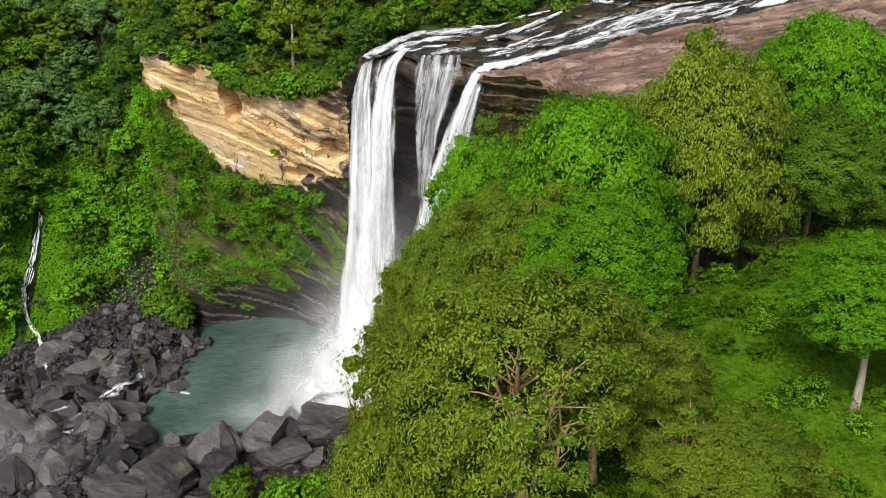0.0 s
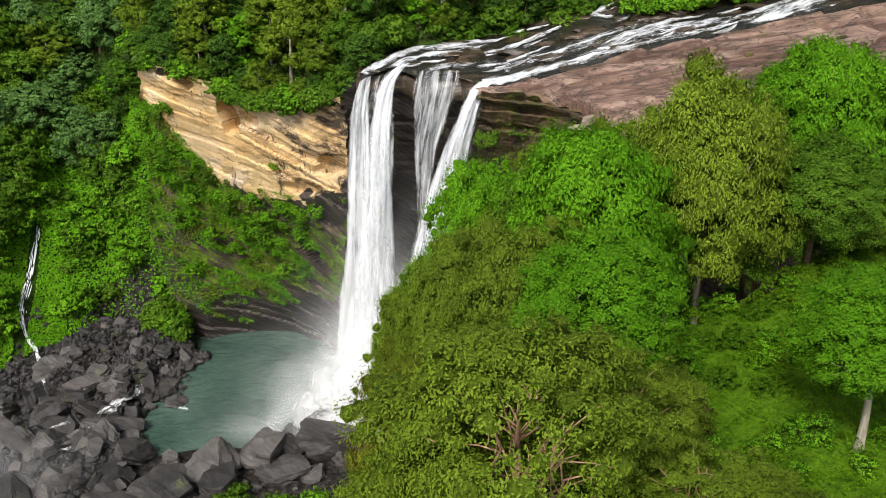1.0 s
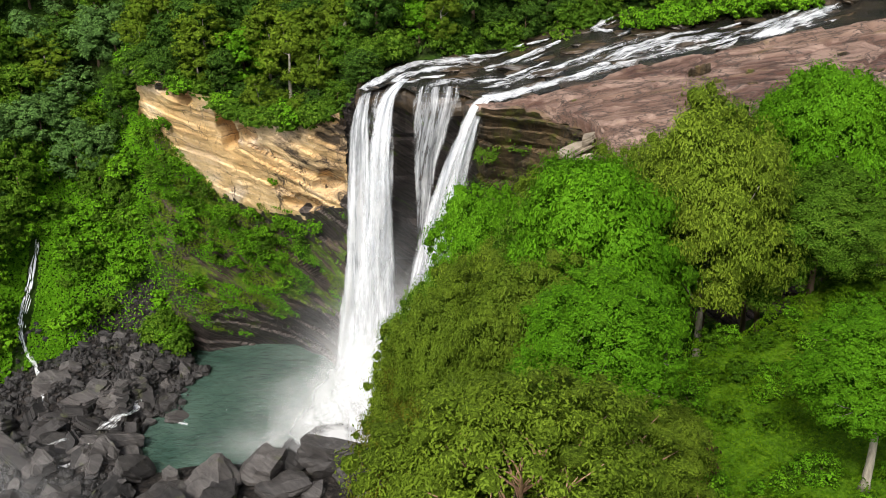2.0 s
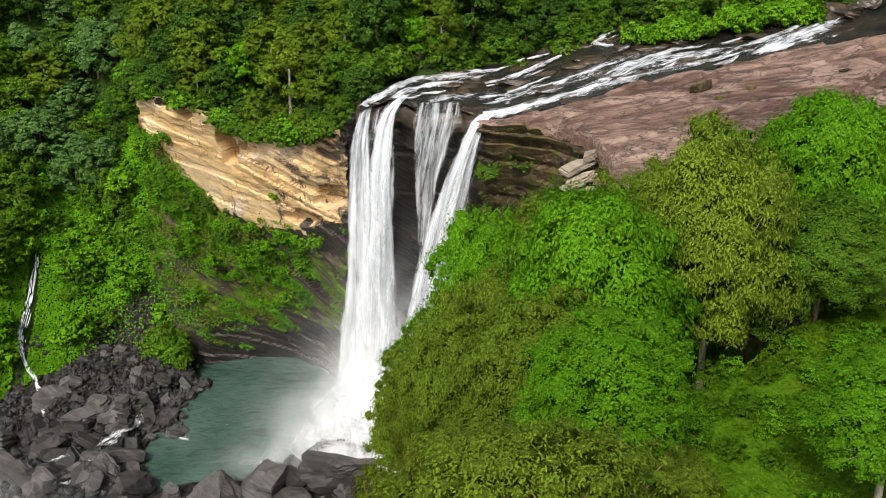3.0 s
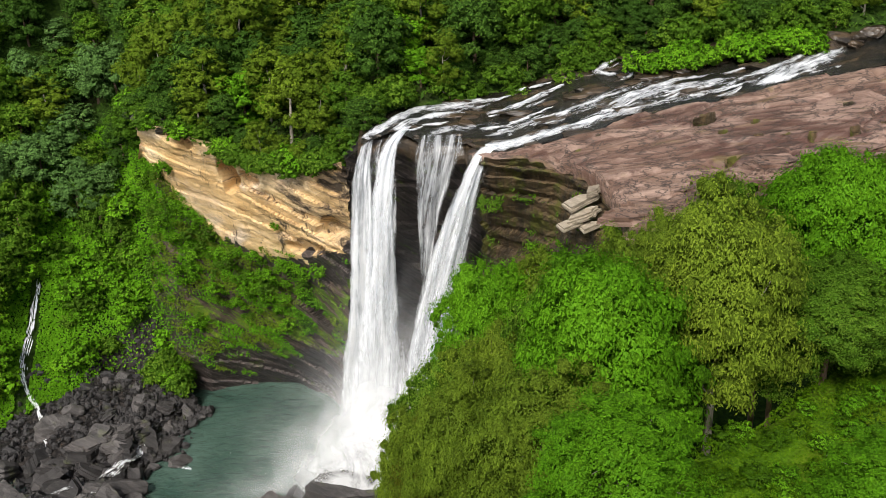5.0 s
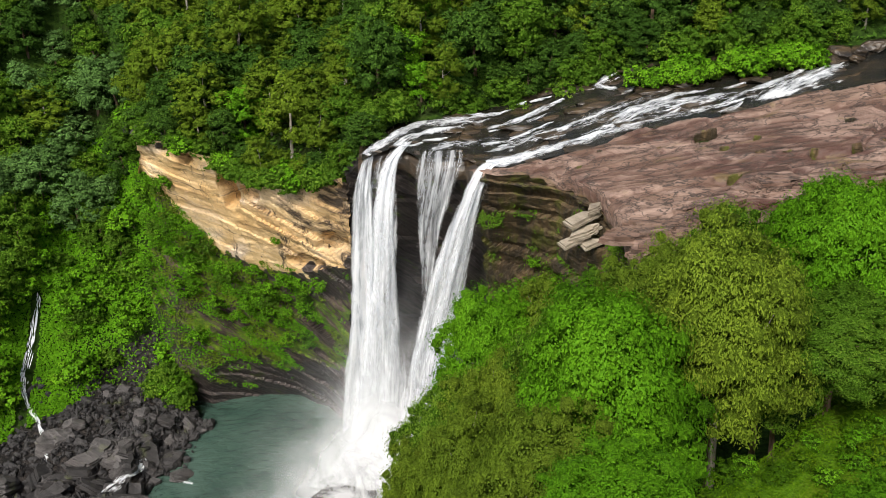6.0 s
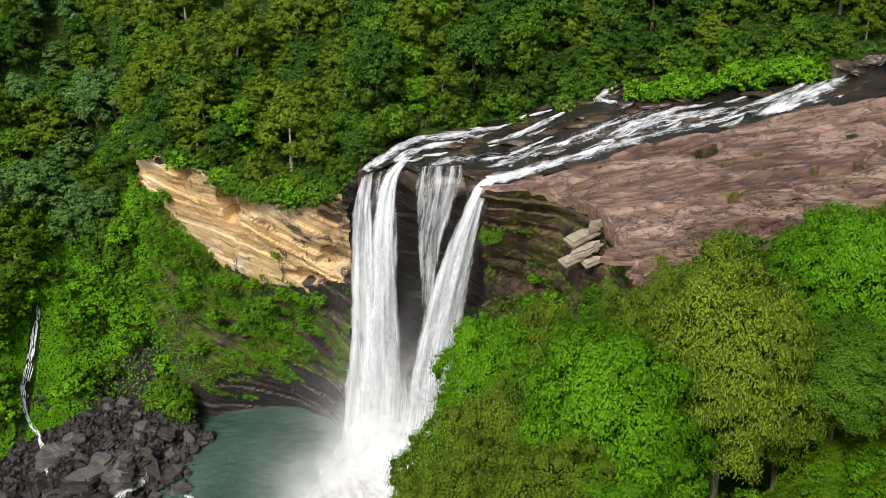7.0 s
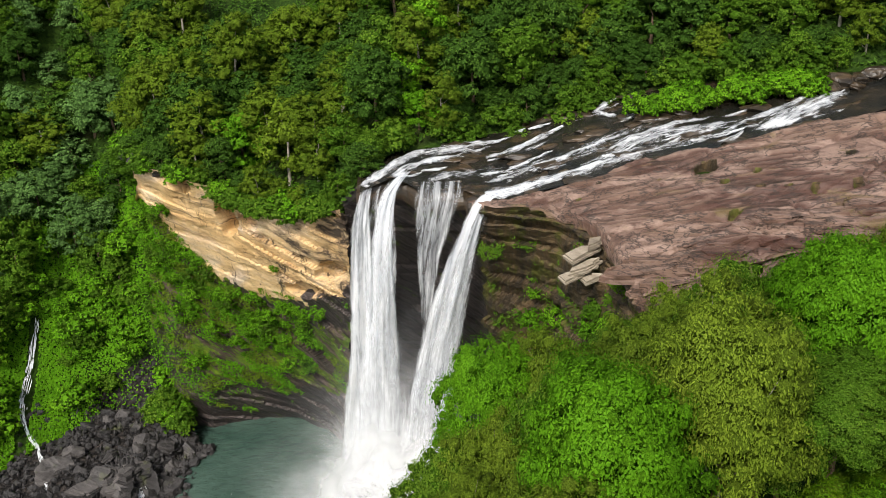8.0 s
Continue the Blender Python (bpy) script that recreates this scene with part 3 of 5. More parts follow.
def gorge_distance(X, Y):
    """Distance to the gorge's edge in plan, negative inside."""
    best = np.full(X.shape, 1e9)
    inside = np.zeros(X.shape, dtype=bool)
    for (ax, ay), (bx, by) in zip(GORGE, np.roll(GORGE, -1, axis=0)):
        dx, dy = bx - ax, by - ay
        t = np.clip(((X - ax) * dx + (Y - ay) * dy) / (dx * dx + dy * dy), 0, 1)
        best = np.minimum(best, np.hypot(X - ax - t * dx, Y - ay - t * dy))
        cross = ((ay > Y) != (by > Y)) & (X < dx * (Y - ay) / (dy if dy else 1e-9) + ax)
        inside ^= cross
    return np.where(inside, -best, best)


def platform_z(X, Y):
    return 58.5 + 0.12 * (Y - 112) + 0.2 * np.maximum(0, X - 8)


def north_bank(X):
    return np.interp(X, [-12, -8.8, -5.3, -0.9, 4.4, 8.1, 13.9, 19.5, 25, 30, 36, 44, 52, 70], [112, 120.5, 125, 125.6, 128.3, 128.8, 128.5, 130.5, 131, 130, 128, 124.8, 121.8, 120])


EDGE = [(3, 112.5), (5.2, 111.0), (9.1, 110.0), (12.5, 108.2), (14.8, 105.4), (16.9, 102.0), (17.6, 97.0), (18.1, 92.0), (18.9, 88.2), (22.7, 89.2), (28, 89.2), (31.7, 90.0), (35, 89.9), (41.6, 89.5), (60, 92), (80, 94)]


def south_edge(X):
    return np.interp(X, [p[0] for p in EDGE], [p[1] for p in EDGE])


def ground_z(X, Y):
    X, Y = np.asarray(X, float), np.asarray(Y, float)
    d = gorge_distance(X, Y)
    wob = 1.2 * np.sin(X * 0.21 + 1.3 * np.sin(Y * 0.13)) * np.cos(Y * 0.17 + 0.4) + 0.5 * np.sin(X * 0.53 + Y * 0.41)
    rim = np.interp(X, [-44, -38, -31, -27, -21, -16, -11.5, -9], [55.5, 55.5, 54, 51, 51.6, 53.3, 55.3, 57.5])
    steep = np.interp(X, [-64, -54, -48, -45.5, -43.5], [1.3, 1.7, 3.0, 6.0, 9000.0])
    left = np.minimum(WATER_Z + 0.5 + steep * d, 96)
    back = np.where(X < -50, 96, rim + 0.42 * d)
    z = np.minimum(left, back)
    bank = platform_z(X, Y) - 1.5 + 1.2 * sstep(0, 3, Y - north_bank(X)) + 0.42 * np.maximum(0, Y - north_bank(X))
    z = z + (bank - z) * sstep(-10, -6, X)
    below = 40 + 0.2 * (X - 15)
    z = np.where((X > 3) & (Y < south_edge(X) + 2), below, z)
    near = np.minimum(WATER_Z + 2.3 * d, 60.5 + 0.05 * (Y - 45) + 0.04 * (X - 15))
    z = np.where(Y < 78, near + (np.minimum(below, near) - near) * sstep(58, 76, Y), z)
    floor = 7.0 + 0.25 * wob + 2.0 * sstep(-43.5, -47, X) * sstep(-64, -58, X) + 1.6 * sstep(112, 108, Y)
    shore = np.interp(Y, [112, 119, 127, 135, 142, 146], [-45, -43.3, -44, -38.6, -34.9, -33])
    floor = floor + 2.8 * sstep(0, 5, shore - X) * sstep(117, 123, Y)
    z = np.where(d > 0, z + wob * (0.7 - 0.6 * sstep(5, 12, X) * sstep(62, 55, Y)), floor)
    far = np.maximum(np.abs(X), np.abs(Y - 90))
    return z + (95 - z) * sstep(190, 500, far)


def build_ground():
    xs = np.concatenate([[-3000, -1500, -700, -350, -220, -160], np.arange(-120, 92, 1.6), [110, 150, 220, 350, 700, 1500, 3000]])
    ys = np.concatenate([[-3000, -1500, -700, -300, -120, -60, -30], np.arange(-12, 182, 1.6), [195, 220, 280, 400, 800, 1500, 3000]])
    X, Y = np.meshgrid(xs, ys)
    Z = ground_z(X, Y)
    D = gorge_distance(X, Y)
    nx, ny = len(xs), len(ys)
    faces, idx = [], []
    for j in range(ny - 1):
        for i in range(nx - 1):
            z4 = Z[j:j + 2, i:i + 2]
            x, y = X[j, i], Y[j, i]
            # the rock walls stand where the sheet would jump
            if -49 < x < 60 and y > 70 and z4.max() - z4.min() > 9 and np.abs(D[j:j + 2, i:i + 2]).min() < 6:
                continue
            a = j * nx + i
            faces.append((a, a + 1, a + nx + 1, a + nx))
            meadow = x + 4 * noise.noise((x * 0.15, y * 0.15, 3)) > 7 and y < 62 and D[j, i] > 14
            rubble = D[j, i] < 1.0 or (-60 < x < -38 and 120 < y < 146 and D[j, i] < 3.5)
            idx.append(2 if rubble else 1 if meadow else 0)
    me = mesh_of("ground", np.stack([X, Y, Z], -1).reshape(-1, 3), faces, [SOIL, MEADOW, RUBBLE], True, idx)
    return tagged(new("ground", me), "dark forest soil and green turf of the hills", "ground", kind="structure")


def strata(seed):
    rng = np.random.default_rng(seed)
    edges = np.cumsum(rng.uniform(0.35, 1.9, 140)) - 30
    depth = rng.uniform(-1, 1, 141)
    return edges, depth


def rock_wall(name, rows, nu, nv, amp, seed, materials, bands, label, tilt=0.0, ledge=0.6, hollows=(), grow=0.0):
    """A wall of layered rock through rows of control points (from the rim down). bands: the row number at which each next material begins."""
    rows = np.array(rows, float)
    R, C = rows.shape[:2]
    edges, depth = strata(seed)
    us, vs = np.linspace(0, C - 1, nu), np.linspace(0, R - 1, nv)
    P = np.empty((nv, nu, 3))
    for j, v in enumerate(vs):
        j0 = min(int(v), R - 2)
        row = rows[j0] * (1 - (v - j0)) + rows[j0 + 1] * (v - j0)
        for k in range(3):
            P[j, :, k] = np.interp(us, np.arange(C), row[:, k])
    out = P.copy()
    tang = np.gradient(P.mean(0), axis=0)
    nrm = np.stack([tang[:, 1], -tang[:, 0]], -1)
    nrm /= np.linalg.norm(nrm, axis=1, keepdims=True) + 1e-9
    for i in range(nu):
        n2 = nrm[i] if nrm[i][1] < 0 else -nrm[i]
        for j in range(nv):
            x, y, z = P[j, i]
            q = z + tilt * x + 1.3 * noise.noise((x * 0.06, y * 0.06, seed))
            k = np.searchsorted(edges, q - 0)
            blocky = depth[k % 141] * (0.5 + 0.7 * noise.noise((x * 0.13, y * 0.13, k * 3.7 + seed)))
            o = amp * (ledge * blocky + 1.2 * noise.noise((x * 0.10, y * 0.10, z * 0.09 + seed)) + 0.35 * fbm(x * 0.35, y * 0.35, z * 0.5, 4) + 0.12 * fbm(x * 1.2, y * 1.2, z * 1.6, 3))
            o += amp * ledge * grow * blocky * float(sstep(C * 0.45, C * 0.8, us[i]))
            for hu, hv, ru, rv, deep in hollows:
                q2 = ((us[i] - hu) / ru) ** 2 + ((vs[j] - hv) / rv) ** 2 + 0.5 * noise.noise((x * 0.5, y * 0.5, z * 0.5))
                o -= deep * float(sstep(1.0, 0.55, q2))
            out[j, i, 0] += n2[0] * o
            out[j, i, 1] += n2[1] * o
            out[j, i, 2] += 0.25 * amp * noise.noise((x * 0.5, z * 0.5, seed + 4))
    faces, idx = [], []
    for j in range(nv - 1):
        for i in range(nu - 1):
            a = j * nu + i
            faces.append((a, a + nu, a + nu + 1, a + 1))
            x, y, z = P[j, i]
            v = vs[j] + 0.3 * noise.noise((x * 0.2, z * 0.2, seed)) + 0.16 * noise.noise((x * 0.9, z * 0.9, seed))
            idx.append(sum(v > (b(us[i]) if callable(b) else b) for b in bands))
    me = mesh_of(name, out.reshape(-1, 3), faces, materials, False, idx)
    tagged(new(name, me), label, "cliff", kind="structure")
    return out, vs, us


WALLS = {}


def build_walls():
    r0 = [(-44.2, 138.4, 50), (-43.2, 136, 56.2), (-38.1, 133, 56.4), (-30.8, 131, 54.6), (-26.8, 128, 52.2), (-20.7, 124, 52.6), (-15.7, 120, 54.3), (-11.5, 116.8, 56.4)]
    r1 = [(-44.5, 141, 49), (-41.8, 137, 49.5), (-37.4, 136, 44), (-32.6, 135, 37.9), (-27.4, 132, 38.3), (-22.9, 129, 37.9), (-17.5, 125, 38.6), (-12.4, 121, 39.9)]
    r2 = [(-46, 145, 36), (-42, 140, 35.5), (-38.6, 140.5, 27.1), (-34.1, 140, 22.9), (-30.3, 138, 21.8), (-25.6, 136, 20.7), (-19.7, 132, 21.7), (-13.7, 125, 25.4)]
    r3 = [(-53, 152, 7), (-45, 142.5, 7), (-39.5, 140.5, 7), (-34.8, 142.4, 6.5), (-30.8, 143, 6.5), (-25.1, 142.5, 6.5), (-20.1, 139, 6.5), (-14.1, 130, 6.5)]
    WALLS["golden"] = rock_wall("cliff_golden", [r0, r1, r2, r3], 220, 190, 0.6, 3, [GOLD, DARK, SLOPE, DARK], [lambda u: 1.02 - 0.12 * float(sstep(3.0, 6.5, u)), lambda u: 1.04 + 0.16 * float(sstep(3.0, 6.5, u)), lambda u: 2.35 - 0.3 * float(sstep(4.0, 7.0, u))], "golden layered sandstone cliff over a mossy dark foot", 0.3, 0.9, ((3.35, 0.25, 0.40, 0.2, 4.2), (2.1, 0.10, 0.5, 0.09, 3.2), (4.1, 0.16, 0.3, 0.1, 1.5), (6.4, 0.62, 0.5, 0.13, 1.6), (5.6, 0.86, 0.6, 0.1, 1.4)), 1.4)
    f0 = [(-11.7, 117.3, 56.3), (-10.3, 117.0, 57.6), (-7, 119.4, 58.5), (-3, 118.6, 58.6), (1, 117.6, 58.6), (4, 115, 58.5), (5.5, 112.2, 58.3)]
    f1 = [(-12.6, 121.6, 39.5), (-11, 122.5, 40), (-7, 124, 40), (-3, 123, 40), (1, 122, 40), (5, 119, 40), (7, 114, 40)]
    f2 = [(-14.2, 130, 6), (-12, 128, 6), (-7, 127, 6), (-3, 126, 6), (1, 125, 6), (5, 122, 6), (8, 116, 6)]
    rock_wall("cliff_behind_falls", [f0, f1, f2], 70, 90, 0.7, 11, [DARK], [], "wet dark rock wall behind the waterfall", 0.1)
    rim = [(4.2, 113.2)] + EDGE[1:-1]
    g0 = [(x, y, float(platform_z(x, y)) - 0.35) for x, y in rim]
    drop = [9, 8, 5.5, 5.0, 5.0, 5.0, 4.6, 4.0, 2.6, 2.6, 2.4, 2.6, 2.8, 3.0, 4.0]
    back = [0.8, 0.8, 0.5, 0.0, -3.2, -1.8, -0.6, 0.6, 2.2, 2.6, 2.4, 2.4, 2.4, 2.0, 1.0]
    g1 = [(x + 0.5, y + b, z - d) for (x, y, z), d, b in zip(g0, drop, back)]
    g2 = [(5.6, 117, 26), (6.8, 113.2, 27), (9.6, 108.4, 30), (12.4, 105, 35), (14, 101.6, 38), (15.6, 98.6, 41), (15.8, 94, 43), (16.2, 90, 43), (18.4, 85.5, 43), (23, 86, 44), (28, 86, 45), (32, 87, 46.5), (35.5, 87.5, 47.5), (42, 87, 49), (61, 89, 50)]
    g3 = [(6, 120, 6), (8, 116, 6), (9, 107, 8), (10, 102, 12), (11, 97, 17), (12.2, 92, 23), (13, 88, 26), (14.5, 84, 29), (18, 80, 32), (23, 80, 34), (28, 80, 36), (32, 81, 38), (36, 82, 40), (43, 83, 42), (61, 86, 43)]
    WALLS["right"] = rock_wall("cliff_under_platform", [g0, g1, g2, g3], 300, 190, 1.0, 23, [BROWN, SLOPE], [1.75], "dark brown overhanging rock face with moss below the bare platform", 0.06, 1.0)


HOLES = [(30.0, 97.6, 0.7), (30.8, 104.2, 0.5), (33.8, 101.6, 0.45), (36.3, 100.6, 0.35), (38.6, 99.2, 0.4), (40.7, 95.4, 0.6), (42.6, 98.3, 0.55), (15.6, 107.7, 0.3), (18.2, 109.9, 0.3), (29.8, 108.2, 1.3), (34.5, 105, 0.45), (44, 104, 0.5), (24.5, 107.5, 0.3), (46, 99, 0.5)]


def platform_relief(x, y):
    """Height of the platform, and how far the place lies in a pothole."""
    dark = 0.0
    z = float(platform_z(x, y))
    n = noise.fractal((x * 0.045 + 3, y * 0.10, 0.5), 1.0, 2.0, 4) * 1.3 + y * 0.26 - 0.02 * x
    step = math.floor(n) + min(1.0, (n - math.floor(n)) * 12)
    z += 0.42 * (step - n)
    m = noise.fractal((x * 0.12 + 9, y * 0.3, 2.5), 0.8, 2.0, 4) * 3.0 + y * 0.7
    z += 0.05 * (math.floor(m) + min(1.0, (m - math.floor(m)) * 6) - m)
    z += 0.14 * fbm(x * 0.25, y * 0.6, 7, 4) + 0.03 * fbm(x * 1.3, y * 2.4, 3, 2)
    e = y - float(south_edge(x))
    frac = n - math.floor(n)
    crack = max(0.0, 1 - min(frac, 1 - frac) / 0.09) * float(sstep(-0.2, 0.1, noise.noise((x * 0.11, y * 0.2, 8))))
    z -= 0.3 * crack
    front = float(sstep(14, 5, e)) * float(sstep(18, 19.5, x))
    dist, cells = noise.voronoi((x * 0.11 + 0.25 * noise.noise((x * 0.3, y * 0.5, 1)), y * 0.42 - x * 0.06 + 0.4 * noise.noise((x * 0.25, y * 0.5, 4)), 0.0))
    gap = dist[1] - dist[0]
    z += front * 0.2 * noise.cell(cells[0] * 7.3)
    crack = max(0.0, 1 - gap / (0.10 + 0.05 * front)) * float(sstep(-0.35, 0.1, noise.noise((x * 0.13, y * 0.16, 6)) + 0.7 * front - 0.3))
    z -= (0.1 + 0.35 * front) * crack
    z -= (0.6 if x > 18 else 0.2) * math.exp(-max(e, 0) / 0.8)
    if x > 18:
        z -= 0.5 * float(sstep(9, 0, e)) * (0.7 + 0.9 * noise.noise((x * 0.2, y * 0.2, 2)))
    for hx, hy, r in HOLES:
        d = math.hypot(x - hx, (y - hy) * 1.2)
        if d < r * 1.25:
            z -= 1.3 * r * float(sstep(r * 1.15, r * 0.8, d))
            dark = max(dark, float(sstep(r * 1.25, r, d)))
    return z, dark


def platform_surface(x, y):
    return platform_relief(x, y)[0]


def river_line(x):
    """South bank of the river."""
    return float(np.interp(x, [-10, 3, 6, 13.7, 18.7, 23, 28, 32.5, 38, 44.4, 50, 75], [112, 111.6, 111.4, 111.4, 112.0, 113.2, 113.0, 111.6, 112.2, 112.2, 110.8, 110]))


def build_platform():
    xs = np.arange(-10, 76, 0.2)
    lines = np.linspace(87.5, 134.5, 225)
    nu, nv = len(xs), len(lines)
    V, faces, idx, hole_shade = [], [], [], []
    for i, x in enumerate(xs):
        y0 = float(south_edge(x)) + 0.25 * noise.noise((x * 0.9, 3, 1)) if x > 3 else float(np.interp(x, [-10, -8.6, -5.9, -3.8, -2.5, 0.3, 3], [115.2, 116.4, 118.6, 117.2, 115.4, 115.4, 115.2]))
        y1 = float(north_bank(x)) + 3.0
        for j in range(nv):
            y = min(y1, max(y0, lines[j]))
            z, dark = platform_relief(x, y)
            wet = y > river_line(x)
            if wet:
                k = float(sstep(-0.3, 1.0, y - river_line(x)))
                z = z * (1 - k) + k * (float(platform_z(x, y)) - 0.42 + 0.55 * fbm(x * 0.22, y * 0.5, 5, 4))
            if x < 3:
                z -= 0.8 * math.exp(-(y - y0) / 0.8)
            # the first row turns down under the edge
            V.append((x, y + 0.5, z - 1.9) if j == 0 else (x, y, z))
            hole_shade.append(dark > 0.8)
    for i in range(nu - 1):
        for j in range(nv - 1):
            a = i * nv + j
            faces.append((a, a + nv, a + nv + 1, a + 1))
            x, y, _ = V[a]
            # Potholes take the dark wall rock, which paints in the shade of their depth.
            idx.append(1 if y > river_line(x) + 0.6 + 0.8 * noise.noise((x * 0.4, y * 0.4, 0)) else 2 if hole_shade[a] else 0)
    me = mesh_of("rock_platform", V, faces, [PINK, WETROCK, BROWN], True, idx)
    tagged(new("rock_platform", me), "bare pinkish brown bedrock platform with potholes beside the river", "rock platform", kind="structure")


def wet_rock():
    n = Nodes("wet_brown_bedrock")
    a = n.noise(n.coords((0.25, 0.7, 1)), 1.0, 6.0, 0.66)
    col = n.ramp(a, [(0.32, (0.014, 0.011, 0.008)), (0.5, (0.034, 0.024, 0.014)), (0.68, (0.085, 0.056, 0.03))])
    n.bump(a, 0.8, 0.3)
    return n.finish(col, 0.3, 0.5)


WETROCK = wet_rock()
build_ground()
build_walls()
build_platform()


# ---- water ----
def build_pool():
    xs, ys = np.linspace(-75, 6, 60), np.linspace(85, 147, 46)
    X, Y = np.meshgrid(xs, ys)
    Z = WATER_Z + 0.03 * np.sin(X * 1.1) * np.sin(Y * 0.9)
    f = [(j * 60 + i, j * 60 + i + 1, (j + 1) * 60 + i + 1, (j + 1) * 60 + i) for j in range(45) for i in range(59)]
    me = mesh_of("water", np.stack([X, Y, Z], -1).reshape(-1, 3), f, [POOL], True)
    tagged(new("water", me), "milky grey-green plunge pool with drifting foam", "water", kind="structure")


def build_river():
    V, F = [], []
    xs = np.arange(-9.5, 77, 0.7)
    nv = 26
    for x in xs:
        ya = max(river_line(x), float(np.interp(x, [-10, -8.6, -5.9, -3.8, -2.5, 0.3, 3, 5], [115, 116.3, 118.5, 117.1, 115.3, 115.3, 115, 112])))
        yb = float(north_bank(x)) + 0.8
        for j in range(nv):
            y = ya + (yb - ya) * j / (nv - 1)
            V.append((x, y, float(platform_z(x, y)) - 0.16 + 0.10 * noise.noise((x * 0.5, y * 0.8, 1))))
    for i in range(len(xs) - 1):
        for j in range(nv - 1):
            a = i * nv + j
            F.append((a, a + nv, a + nv + 1, a + 1))
    tagged(new("river", mesh_of("river", V, F, [RIVER], True)), "dark shallow river running over brown bedrock", "river", kind="structure")


def ribbons(rng, paths):
    """Thin bands of white water along the paths: each path is a list of (point, width, side vector)."""
    V, F = [], []
    for path in paths:
        o = len(V)
        for p, w, s in path:
            V.append((p[0] - s[0] * w, p[1] - s[1] * w, p[2] - s[2] * w))
            V.append((p[0] + s[0] * w, p[1] + s[1] * w, p[2] + s[2] * w))
        for k in range(len(path) - 1):
            F.append((o + 2 * k, o + 2 * k + 1, o + 2 * k + 3, o + 2 * k + 2))
    return V, F


def fall_sheet(rows, seed, bulge, density, grow=1.0, shift=0.0, wave=0.5):
    """A sheet of falling water through rows of (left x, right x, y, z), with how thick it is and where along the flow each point lies."""
    rows = np.array(rows, float)
    s = np.concatenate([[0], np.cumsum(np.hypot(np.diff(rows[:, 3]), np.diff((rows[:, 0] + rows[:, 1]) / 2)))])
    nu, nv = 26, 110
    V, F, thick, flow = [], [], [], []
    for j in range(nv):
        f = s[-1] * j / (nv - 1)
        xl, xr, y, z = (np.interp(f, s, rows[:, k]) for k in range(4))
        mid, half = (xl + xr) / 2, (xr - xl) / 2 * grow
        for i in range(nu):
            c = 2 * i / (nu - 1) - 1
            w = noise.noise((c * 2.2, f * 0.06, seed)) + 0.5 * noise.noise((c * 6, f * 0.15, seed + 3))
            edge = 0.12 * half * noise.noise((seed, f * 0.16, np.sign(c) * 3)) * abs(c)
            V.append((mid + half * c + edge, y - bulge * math.sqrt(max(0, 1 - c * c)) - wave * w - shift, z))
            d = np.interp(f / s[-1], [p for p, _ in density], [q for _, q in density])
            thick.append(d * min(1.0, 2.2 * (1 - abs(c)) ** 0.8))
            flow.append((half * c + 40 * seed, f, seed * 3.1))
    for j in range(nv - 1):
        for i in range(nu - 1):
            k = j * nu + i
            F.append((k, k + 1, k + nu + 1, k + nu))
    return V, F, thick, flow


def drops(rng, p, size):
    n = len(p)
    s = (size * rng.uniform(0.6, 1.5, n))[:, None]
    e1, e2 = rng.normal(0, 1, (n, 3)) * s, rng.normal(0, 1, (n, 3)) * s
    return np.stack([p - e1, p + e1, p + e2], 1).reshape(-1, 3), np.arange(3 * n).reshape(n, 3)


